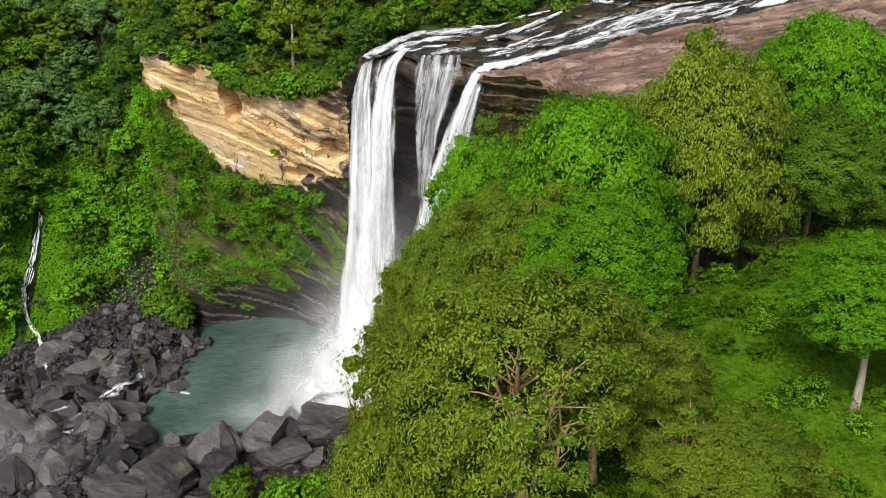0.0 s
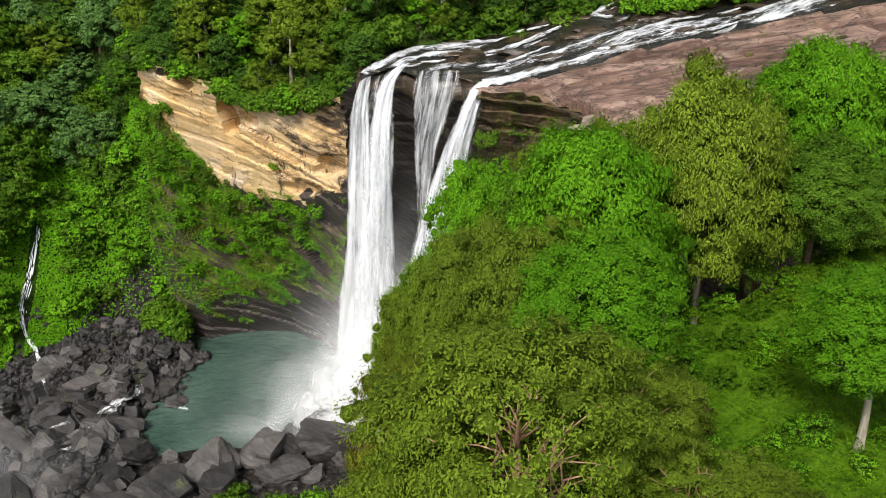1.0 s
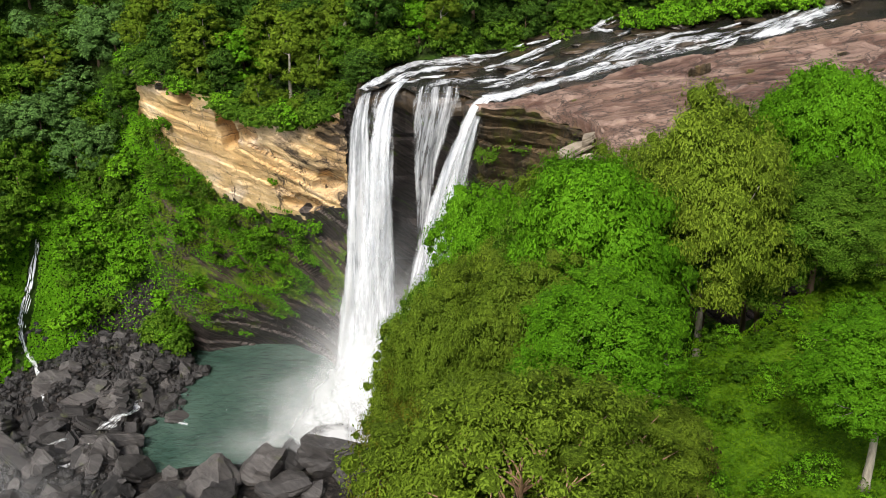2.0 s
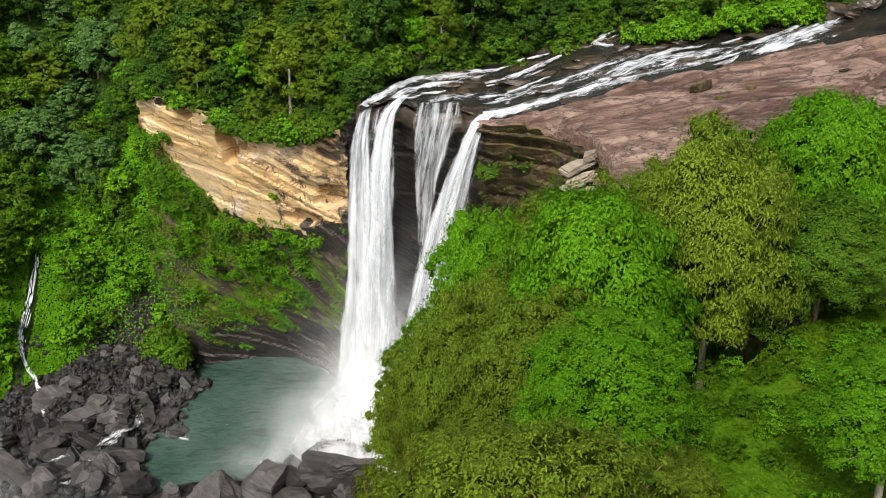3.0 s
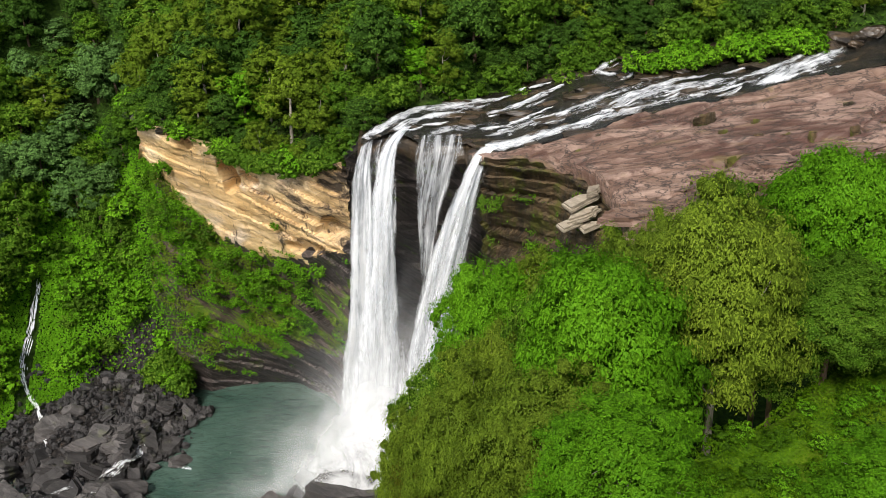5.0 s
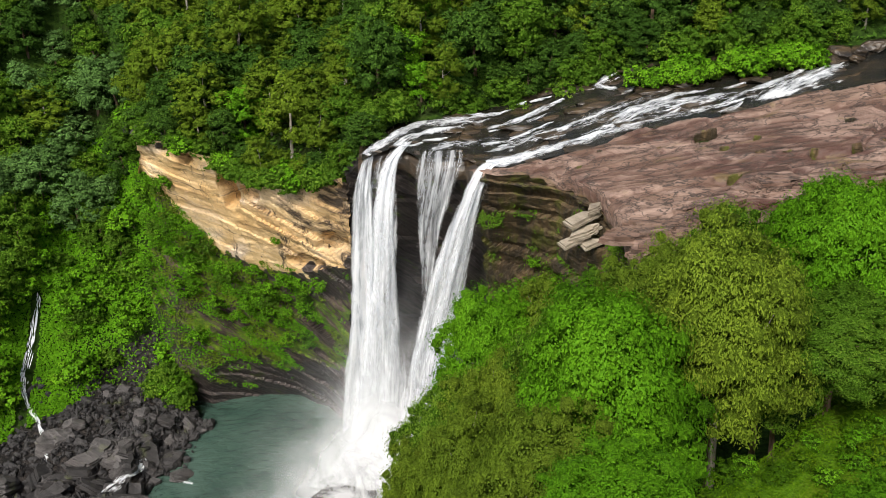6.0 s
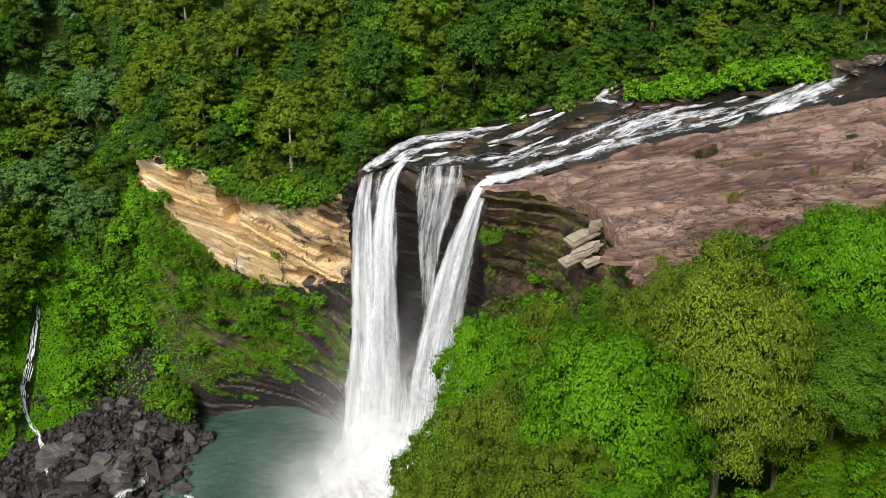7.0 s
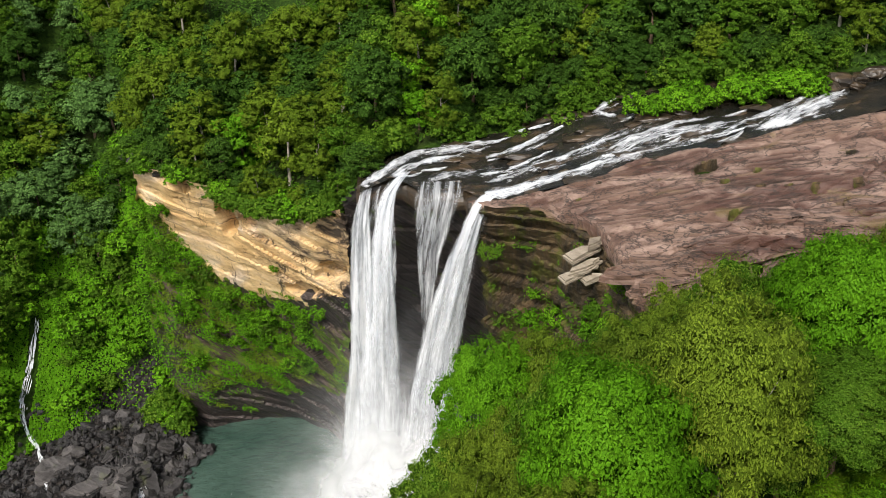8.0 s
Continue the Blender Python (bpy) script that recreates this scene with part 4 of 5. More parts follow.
def build_falls():
    outer = [(-8.9, -7.8, 118.2, 58.95), (-9.6, -8.0, 116.2, 58.6), (-10.3, -8.2, 115.2, 57.0), (-11.0, -8.4, 114.8, 54.7), (-11.9, -8.4, 115.2, 48.3), (-12.5, -8.8, 116, 41.5), (-13.3, -9.2, 117, 34.1), (-14.7, -9.6, 118, 26.2), (-16.3, -10, 118.5, 16), (-17.5, -10, 119, 8)]
    inner = [(-4.6, -3.2, 120.4, 59.5), (-5.8, -4.2, 118.4, 59.1), (-6.8, -5.0, 117.0, 58.3), (-7.6, -5.4, 116.2, 56.8), (-8.7, -5.7, 115.5, 52.7), (-9.7, -5.9, 115.8, 46.3), (-10.6, -6.1, 116.5, 39.4), (-11.6, -6.2, 117.4, 31.9), (-13.1, -6.1, 118.4, 23.9), (-14.5, -5.8, 119, 15), (-15.5, -5.6, 119.2, 8)]
    middle = [(-2.8, 3.4, 116.9, 59.3), (-3.1, 3.5, 116.0, 59.1), (-3.3, 3.5, 115.4, 58.7), (-3.5, 3.3, 114.9, 57.8), (-3.7, 1.8, 114.9, 54.1), (-3.6, 0.3, 115.3, 50.2), (-3.3, -0.8, 116, 45.8), (-3.3, -1.6, 116.5, 41.5), (-3.5, -2.2, 117, 36)]
    right = [(5.6, 8.0, 113.4, 58.9), (4.6, 6.6, 112.6, 58.75), (3.9, 5.9, 112.0, 58.2), (2.6, 5.1, 112.2, 55.8), (0.5, 4.1, 113, 51.0), (-1.6, 3.1, 114.2, 45.0), (-3.5, 2.0, 115.6, 37.8), (-5.3, 0.9, 117, 30.0), (-6.8, 0.1, 118.2, 21.8), (-8.3, -0.5, 119, 13), (-9.2, -0.8, 119.2, 8)]
    full = [(0, 0.8), (0.08, 1.0), (0.5, 1.1), (1, 1.2)]
    jobs = [
        ("waterfall_left", "broad white left strand of the waterfall", [(outer, 1, 0.5, [(0, 0.5), (0.05, 0.75), (0.2, 0.82), (0.5, 0.86), (1, 0.95)], 1.0, 0.0), (inner, 2, 0.9, full, 1.0, 0.0), (inner, 5, 1.4, [(0, 0.2), (0.2, 0.35), (0.6, 0.5), (1, 0.7)], 1.35, 0.6),
                                                                     ([(-9, -4.5, 117.6, 58.5)] + [(p[0] + 0.6, q[1] + 0.4, p[2] + 0.6, p[3]) for p, q in zip(outer[2:], inner[2:])], 7, 0.3, [(0, 0.30), (0.2, 0.36), (0.5, 0.5), (1, 0.7)], 1.0, -0.5)]),
        ("waterfall_middle", "thin veil of water over a dark ledge", [(middle, 3, 0.6, [(0, 0.45), (0.1, 0.56), (0.4, 0.54), (0.75, 0.46), (1, 0.2)], 1.0, 0.0)]),
        ("waterfall_right", "dense white right strand of the waterfall sliding down the rock", [(right, 4, 0.8, full, 1.0, 0.0), (right, 6, 1.2, [(0, 0.3), (0.3, 0.4), (1, 0.65)], 1.25, 0.5)]),
    ]
    rng = np.random.default_rng(5)
    for name, label, sheets in jobs:
        V, F, thick, flow = [], [], [], []
        for rows, seed, bulge, density, grow, shift in sheets:
            v, f, t, w = fall_sheet(rows, seed, bulge, density, grow, shift)
            o = len(V)
            V += v
            F += [tuple(i + o for i in q) for q in f]
            thick += t
            flow += w
        me = mesh_of(name, V, F, [FALL], True)
        me.attributes.new("thick", "FLOAT", "POINT").data.foreach_set("value", np.array(thick, dtype=np.float32))
        me.attributes.new("flow", "FLOAT_VECTOR", "POINT").data.foreach_set("vector", np.array(flow, dtype=np.float32).ravel())
        tagged(new(name, me), label, "waterfall", "strands of the waterfall", "stuff")
    # loose drops round the foot
    n = 50000
    a = rng.uniform(0, 2 * math.pi, n)
    r = np.abs(rng.normal(0, 3.6, n)) * np.where(rng.random(n) < 0.25, 1.7, 1.0)
    cx = np.where(rng.random(n) < 0.65, -13.0, -7.0)
    h = rng.exponential(2.6, n) * np.exp(-r / 9)
    foot = np.stack([cx + np.cos(a) * r - 0.3 * h * rng.random(n), 118.4 + np.sin(a) * r * 0.7, WATER_Z + 0.05 + h], -1)
    v, f = drops(rng, foot, 0.03)
    tagged(new("spray", mesh_of("spray", v, f, [WHITE])), "white spray at the foot of the falls", "spray", kind="stuff")


def build_mist():
    """Curved veils of fine spray, one behind the other, round the foot of the falls."""
    for k, (y0, bow, xa, xb, high) in enumerate(((109.0, 1.5, -40, 8, 40), (112.0, 1.8, -40, 8, 40), (114.6, 1.2, -40, 8, 40), (97.5, 1.5, -82, -42, 14), (102.0, 1.2, -82, -42, 14))):
        V, F = [], []
        nu, nv = 30, 18
        for j in range(nv):
            for i in range(nu):
                x = xa + (xb - xa) * i / (nu - 1)
                z = WATER_Z + 0.15 + high * (j / (nv - 1)) ** 1.3
                y = y0 + bow * math.sin(x * 0.13 + k) + 0.8 * noise.noise((x * 0.2, z * 0.2, k * 7.0)) + 0.06 * (z - 8)
                V.append((x, y, z))
        for j in range(nv - 1):
            for i in range(nu - 1):
                a = j * nu + i
                F.append((a, a + 1, a + nu + 1, a + nu))
        tagged(new("mist", mesh_of("mist", V, F, [MIST], True)), "drifting white mist over the plunge pool", "mist", "mist over the pool", "stuff")


def build_stream():
    """The thin side stream down the slope, and the white water between the boulders."""
    rng = np.random.default_rng(19)
    paths = []
    lines = [([(-68.2, 149.5), (-68.7, 147), (-68.8, 143), (-69.0, 139.2), (-68.9, 137.4), (-67.9, 135.8), (-66.3, 134.4), (-64.4, 131), (-62.5, 127.6)], 240, 0.22, None),
             ([(-49.3, 115.0), (-47.8, 118.0), (-45.9, 120.2), (-47.0, 122.6)], 150, 0.5, 10.9), ([(-62, 126), (-61, 124.5), (-60.0, 122.6)], 60, 0.35, 11.0),
             ([(-49.9, 108.6), (-50.0, 111.4)], 60, 0.3, 11.2), ([(-54.5, 106.6), (-51.2, 107.0)], 70, 0.4, 11.0), ([(-40.2, 120.2), (-38.4, 119.6)], 30, 0.3, 8.25), ([(-57.5, 110.5), (-53.5, 112.6)], 60, 0.4, 11.2)]
    for pts, count, spread, level in lines:
        pts = np.array(pts, float)
        t = np.linspace(0, 1, len(pts))
        for _ in range(count):
            a, length, off, w0 = rng.uniform(0, 0.95), rng.uniform(0.02, 0.07) * (1 if level is None else 2.5), rng.normal(0, spread, 2), rng.uniform(0.02, 0.06) * (1 if level is None else 1.6)
            path = []
            for k in range(4):
                s = min(1, a + length * k / 3)
                x, y = np.interp(s, t, pts[:, 0]) + off[0], np.interp(s, t, pts[:, 1]) + off[1] * 0.5
                z = (float(ground_z(x, y)) + 0.9) if level is None else level + rng.uniform(-0.1, 0.15)
                path.append(((x, y, z), w0 * (0.3, 1, 1, 0.3)[k], (1.0, 0.2, rng.uniform(-0.2, 0.2))))
            paths.append(path)
    V, F = ribbons(rng, paths)
    tagged(new("stream", mesh_of("stream", V, F, [WHITE], True)), "thin white side stream trickling down to the boulders", "stream", kind="stuff")


def build_rapids():
    """Foaming water on the river: thin sheets along the flow lines, torn into streaks."""
    flows = [
        ([(49, 118.0), (46, 117.0), (43, 115.8), (40, 114.4), (37.0, 113.4)], [0.9, 2.0, 2.5, 1.8, 0.8], 0.68, 11),
        ([(41, 116.8), (37.6, 115.0), (31, 114.4), (25, 114.9), (18, 113.9), (12, 113.3), (6.5, 112.9)], [0.3, 0.6, 1.0, 1.3, 1.2, 1.1, 0.9], 0.46, 12),
        ([(21, 115.0), (15, 113.9), (10, 113.3), (7.4, 113.0), (5.4, 112.6)], [0.4, 0.9, 1.6, 1.6, 1.2], 0.78, 13),
        ([(37, 116.6), (32, 117.4), (27, 118.2), (22, 116.4), (17, 114.8)], [0.4, 1.0, 1.5, 1.4, 0.7], 0.55, 14),
        ([(24.5, 131.5), (22.5, 129.9), (21, 128.0), (23, 125.4)], [0.3, 0.8, 1.0, 0.5], 0.62, 15),
        ([(30, 122), (25, 121), (19, 119), (12, 117.2), (5, 115.6)], [0.5, 1.6, 2.0, 1.8, 0.8], 0.42, 16),
        ([(17, 127), (13.8, 125.0), (9.5, 123.2), (6, 122.2)], [0.3, 0.8, 0.9, 0.4], 0.62, 17),
        ([(11, 127), (5, 126.2), (0.5, 124.8), (-3.0, 124.0), (-5.5, 121.2), (-7.6, 118.6), (-9.2, 116.2)], [0.3, 1.0, 1.4, 1.4, 1.2, 1.1, 0.8], 0.62, 18),
        ([(2.5, 123.2), (-1.5, 122.0), (-4, 120.2), (-5.6, 118.0)], [0.3, 0.9, 1.1, 0.8], 0.72, 19),
        ([(34, 119), (29, 120), (24, 118.6), (20, 117)], [0.4, 1.2, 1.4, 0.6], 0.55, 20),
        ([(12, 118), (6, 118.4), (1, 118), (-1.5, 117)], [0.5, 1.5, 1.6, 0.9], 0.40, 21),
        ([(46, 119.4), (41, 117.4), (36, 116.2), (31, 116)], [0.5, 1.1, 1.0, 0.6], 0.5, 22),
        ([(-4.5, 123), (-6.6, 120.5), (-8.0, 118.2), (-9.4, 116.0)], [0.5, 0.9, 0.9, 0.6], 0.62, 23),
    ]
    rng = random.Random(90)
    for k in range(60):
        x = rng.uniform(-5, 46)
        lo, hi = max(river_line(x) + 0.8, 117.5 if x < 5 else 0), float(north_bank(x)) - 0.6
        if hi - lo < 1:
            continue
        y = lo + (hi - lo) * rng.random() ** 1.3
        if x > 24 and y > 118.6:
            continue
        length, slant = rng.uniform(1.5, 4.5), rng.uniform(0.0, 0.45)
        w = rng.uniform(0.25, 0.75)
        flows.append(([(x + length, y + length * slant), (x + length * 0.5, y + length * slant * 0.3), (x, y)], [0.2, w, 0.3], rng.uniform(0.42, 0.75), 100 + k))
    V, F, thick, flow = [], [], [], []
    for pts, halves, density, seed in flows:
        pts = np.array(pts, float)
        s = np.concatenate([[0], np.cumsum(np.hypot(*np.diff(pts, axis=0).T))])
        nu, nv, o = 13, 46 if seed < 100 else 14, len(V)
        for j in range(nv):
            f = s[-1] * j / (nv - 1)
            x, y = np.interp(f, s, pts[:, 0]), np.interp(f, s, pts[:, 1])
            x2, y2 = np.interp(f + 0.5, s, pts[:, 0]), np.interp(f + 0.5, s, pts[:, 1])
            x1, y1 = np.interp(f - 0.5, s, pts[:, 0]), np.interp(f - 0.5, s, pts[:, 1])
            dx, dy = x2 - x1, y2 - y1
            k = math.hypot(dx, dy) + 1e-6
            half = np.interp(f, s, halves) * (1 + 0.35 * noise.noise((f * 0.3, seed, 1)))
            for i in range(nu):
                c = 2 * i / (nu - 1) - 1
                px, py = x - dy / k * half * c, y + dx / k * half * c
                V.append((px, py, float(platform_z(px, py)) + 0.16 + 0.16 * (1 - c * c) + 0.2 * noise.noise((px * 0.7, py * 0.9, seed))))
                gap = 0.55 + 1.1 * noise.noise((f * 0.22 + seed, c * 0.8, seed))
                ends = min(1.0, 5 * (1 - f / s[-1]) + 0.6) * min(1.0, 0.3 + 5 * f / s[-1])
                thick.append((density + 0.01) * (1 - abs(c)) ** 0.45 * ends * (0.74 + 0.5 * gap))
                flow.append((1.5 * half * c + 40 * seed, 5.0 * f, seed * 3.1))
        for j in range(nv - 1):
            for i in range(nu - 1):
                q = o + j * nu + i
                F.append((q, q + 1, q + nu + 1, q + nu))
    me = mesh_of("rapids", V, F, [FALL], True)
    me.attributes.new("thick", "FLOAT", "POINT").data.foreach_set("value", np.array(thick, dtype=np.float32))
    me.attributes.new("flow", "FLOAT_VECTOR", "POINT").data.foreach_set("vector", np.array(flow, dtype=np.float32).ravel())
    tagged(new("rapids", me), "white foaming rapids on the river", "rapids", kind="stuff")


build_pool()
build_river()
build_falls()
build_rapids()
build_stream()
build_mist()

# ---- boulders ----
def boulder_mesh(seed, squash):
    """A worn block of layered rock: a box cut by random planes, its sides stepped bed by bed and its edges broken."""
    rng = np.random.default_rng(seed)
    bm = bmesh.new()
    bmesh.ops.create_cube(bm, size=2.0)
    for _ in range(11):
        nrm = Vector(rng.normal(0, 1, 3)).normalized()
        nrm.z *= 0.7
        geom = bm.verts[:] + bm.edges[:] + bm.faces[:]
        res = bmesh.ops.bisect_plane(bm, geom=geom, plane_co=nrm * rng.uniform(0.74, 1.0), plane_no=nrm, clear_outer=True)
        edges = [e for e in res["geom_cut"] if isinstance(e, bmesh.types.BMEdge)]
        if edges:
            bmesh.ops.contextual_create(bm, geom=edges)
    bmesh.ops.triangulate(bm, faces=bm.faces[:])
    long = [e for e in bm.edges if e.calc_length() > 0.35]
    bmesh.ops.subdivide_edges(bm, edges=long, cuts=4, use_grid_fill=True)
    bmesh.ops.triangulate(bm, faces=bm.faces[:])
    lean = rng.uniform(-0.6, 0.6, 2)
    for v in bm.verts:
        v.co = v.co.lerp(v.co.normalized() * 1.02, 0.22)
        q = v.co * 1.5 + Vector((seed * 3.0, 0, 0))
        bed = math.floor((v.co.z + lean[0] * v.co.x + lean[1] * v.co.y) * 4.5)
        step = noise.noise((bed * 3.7, seed, 0.5))
        flat = Vector((v.co.x, v.co.y, 0))
        v.co += flat * (0.13 * step) + v.co * (0.13 * noise.noise(q) + 0.06 * noise.noise(q * 3))
        v.co.z *= squash
    me = bpy.data.meshes.new("boulder")
    bm.to_mesh(me)
    bm.free()
    return me


BOULDERS = [boulder_mesh(s, q) for s, q in ((1, 0.55), (2, 0.75), (3, 0.45), (4, 0.65), (5, 0.9), (6, 0.5), (7, 0.7))]
for me in BOULDERS:
    me.materials.append(BOULDER)


def boulder(k, x, y, z, sx, sy, sz, rx=0, ry=0, rz=0, label="grey angular boulder by the pool", group="boulders by the pool"):
    ob = new("boulder", BOULDERS[k % len(BOULDERS)])
    ob.matrix_world = pose(x, y, z, rx, ry, rz) @ Matrix.Diagonal((sx, sy, sz, 1))
    return tagged(ob, label, "boulder", group)


def build_boulders():
    rng = random.Random(4)
    big = [
        (4, -15.6, 108.6, 9.6, 5.2, 3.4, 4.4, 0, 6, 12), (1, -21.5, 108.8, 8.8, 2.4, 2.6, 3.8, 0, 0, 40), (6, -25.6, 106.6, 9.0, 3.4, 3.0, 4.4, 4, 0, -20),
        (3, -31.5, 103.4, 9.2, 4.2, 3.2, 4.6, 0, -8, 15), (0, -37.5, 101.2, 9.0, 4.6, 3.4, 4.6, 5, 10, 60), (2, -42.6, 107.6, 9.8, 2.8, 2.2, 4.2, 20, 25, 30),
        (5, -44.5, 101.5, 9.0, 4.4, 3.0, 4.6, 0, -12, 80), (1, -50.5, 99.5, 9.4, 3.0, 4.2, 4.4, 0, 30, 10), (3, -49.0, 110.0, 9.2, 3.8, 2.4, 4.4, 10, -20, -30),
        (0, -47.8, 113.8, 9.2, 4.4, 1.9, 4.4, -15, 12, 25), (2, -54.0, 113.0, 9.4, 3.0, 2.2, 4.2, 8, 18, -15), (5, -58.0, 119.0, 9.4, 3.2, 2.0, 4.6, 25, 0, 20),
        (6, -55.5, 106.0, 9.0, 3.4, 2.6, 4.0, 0, -20, 50), (1, -62.0, 104.0, 9.0, 3.4, 3.0, 4.0, 0, 10, 0), (4, -60.5, 126.5, 10.0, 3.0, 2.2, 3.4, 0, 0, 30),
        (3, -56.0, 97.0, 9.4, 4.4, 3.0, 4.4, 10, -15, 20), (5, -50.0, 95.0, 9.2, 4.0, 2.8, 4.2, 0, 18, 70), (0, -42.5, 96.6, 9.2, 4.2, 3.0, 4.4, -6, 8, 10), (6, -36.0, 96.8, 9.0, 3.6, 2.8, 4.0, 8, -10, 45),
        (4, -29.5, 98.8, 8.8, 3.4, 2.6, 3.6, 0, 6, 100), (1, -63.5, 112.0, 9.2, 3.0, 2.6, 3.8, 10, 0, 30), (2, -66.0, 119.5, 9.4, 2.8, 2.2, 3.8, 0, 15, 80), (0, -22.0, 103.5, 9.0, 3.6, 2.6, 3.6, 0, -6, 25),
        (2, -40.5, 121.6, 8.2, 1.8, 1.3, 2.6, 0, 10, 30), (0, -43.0, 124.5, 8.5, 2.0, 1.6, 3.0, 0, -10, 70),
    ]
    for b in big:
        boulder(*b, label="large dark grey layered boulder at the pool's edge")
    for i in range(330):
        u = rng.random()
        if u < 0.5:
            x, y = rng.uniform(-70, -44), rng.uniform(93, 140)
            if y > 120 and x < -44 - (y - 120) * 0.15 - 14:
                continue
        elif u < 0.86:
            y = rng.uniform(122, 144)
            x = float(np.interp(y, [119, 127, 135, 142, 146], [-43.3, -44, -38.6, -34.9, -33])) + 0.8 - 10 * rng.random() ** 1.3
        else:
            x, y = rng.uniform(-42, -8), rng.uniform(93, 107)
        r = rng.choice([0.3, 0.4, 0.5, 0.6, 0.75, 1.0, 1.4])
        z = max(8.2, float(ground_z(x, y))) + r * 0.15
        boulder(i, x, y, z, r * rng.uniform(0.8, 1.5), r * rng.uniform(0.7, 1.2), r * rng.uniform(0.9, 1.6), rng.uniform(-25, 25), rng.uniform(-25, 25), rng.uniform(0, 360))


def build_plates():
    """Split plates of dark schist leaning on one another among the boulders."""
    rng = random.Random(52)
    plates = [slab_mesh(s) for s in (61, 62, 63, 64)]
    for me in plates:
        me.materials.append(BOULDER)
    for i in range(95):
        if i < 60:
            x, y = rng.uniform(-63, -43), rng.uniform(100, 124)
        else:
            y = rng.uniform(120, 140)
            x = float(np.interp(y, [119, 127, 135, 142], [-43.3, -44, -38.6, -34.9])) + 0.4 - 7 * rng.random()
        r = rng.uniform(1.2, 2.7) if i < 60 else rng.uniform(0.5, 1.2)
        z = max(8.1, float(ground_z(x, y))) + r * 0.45
        ob = new("rock_plate", plates[i % 4])
        ob.matrix_world = pose(x, y, z, rng.uniform(-10, 35), rng.uniform(-40, 40), rng.uniform(0, 360)) @ Matrix.Diagonal((r * rng.uniform(1.0, 1.5), r * rng.uniform(0.5, 0.9), r * rng.uniform(0.8, 1.3), 1))
        tagged(ob, "dark grey split plate of rock leaning among the boulders", "rock plate", "rock plates by the pool")


def build_rubble():
    """Small broken stone between the boulders and on the lower slope."""
    rng = np.random.default_rng(44)
    V, F = [], []
    o = 0
    n = 0
    while n < 4200:
        if rng.random() < 0.6:
            x, y = rng.uniform(-74, -40), rng.uniform(92, 146)
        else:
            y = rng.uniform(122, 145)
            x = float(np.interp(y, [119, 127, 135, 142, 146], [-43.3, -44, -38.6, -34.9, -33])) + 0.6 - 9 * rng.random()
        d = float(gorge_distance(np.array(x), np.array(y)))
        z = float(ground_z(x, y))
        if d > 5 or (x > -44.5 and y < 122) or z > 18:
            continue
        n += 1
        s = 0.16 + 0.6 * rng.random() ** 2
        w = ICO_V * s * rng.uniform(0.6, 1.3, 3) * rng.uniform(0.7, 1.25, (len(ICO_V), 1)) + np.array([x, y, max(8.1, z) + s * 0.3])
        V.append(w)
        F.extend([tuple(k + o for k in f) for f in ICO_F])
        o += len(w)
    tagged(new("rubble", mesh_of("rubble", np.concatenate(V), F, [BOULDER])), "small broken grey stones between the boulders", "rubble", kind="stuff")


def slab_mesh(seed):
    """A split plate of rock: two or three jagged layers, each set back a little on the one below."""
    rng = np.random.default_rng(seed)
    bm = bmesh.new()
    count = 11
    ang = np.sort(rng.uniform(0, 2 * math.pi, count))
    rad = rng.uniform(0.72, 1.12, count)
    z = -0.35
    for layer in range(3):
        h = rng.uniform(0.12, 0.26)
        shrink = 1 - 0.10 * layer
        jag = rng.uniform(0.92, 1.05, count)
        off = rng.normal(0, 0.05, 2)
        low = [bm.verts.new((math.cos(a) * r * j * shrink + off[0], math.sin(a) * r * j * shrink + off[1], z)) for a, r, j in zip(ang, rad, jag)]
        top = [bm.verts.new((v.co.x * 0.975, v.co.y * 0.975, z + h + 0.05 * noise.noise((v.co.x * 1.5, v.co.y * 1.5, seed)))) for v in low]
        for k in range(count):
            bm.faces.new((low[k], low[(k + 1) % count], top[(k + 1) % count], top[k]))
        bm.faces.new(top)
        if layer == 0:
            bm.faces.new(low[::-1])
        z += h - 0.01
    bmesh.ops.triangulate(bm, faces=bm.faces[:])
    me = bpy.data.meshes.new("rock_slab")
    bm.to_mesh(me)
    bm.free()
    return me


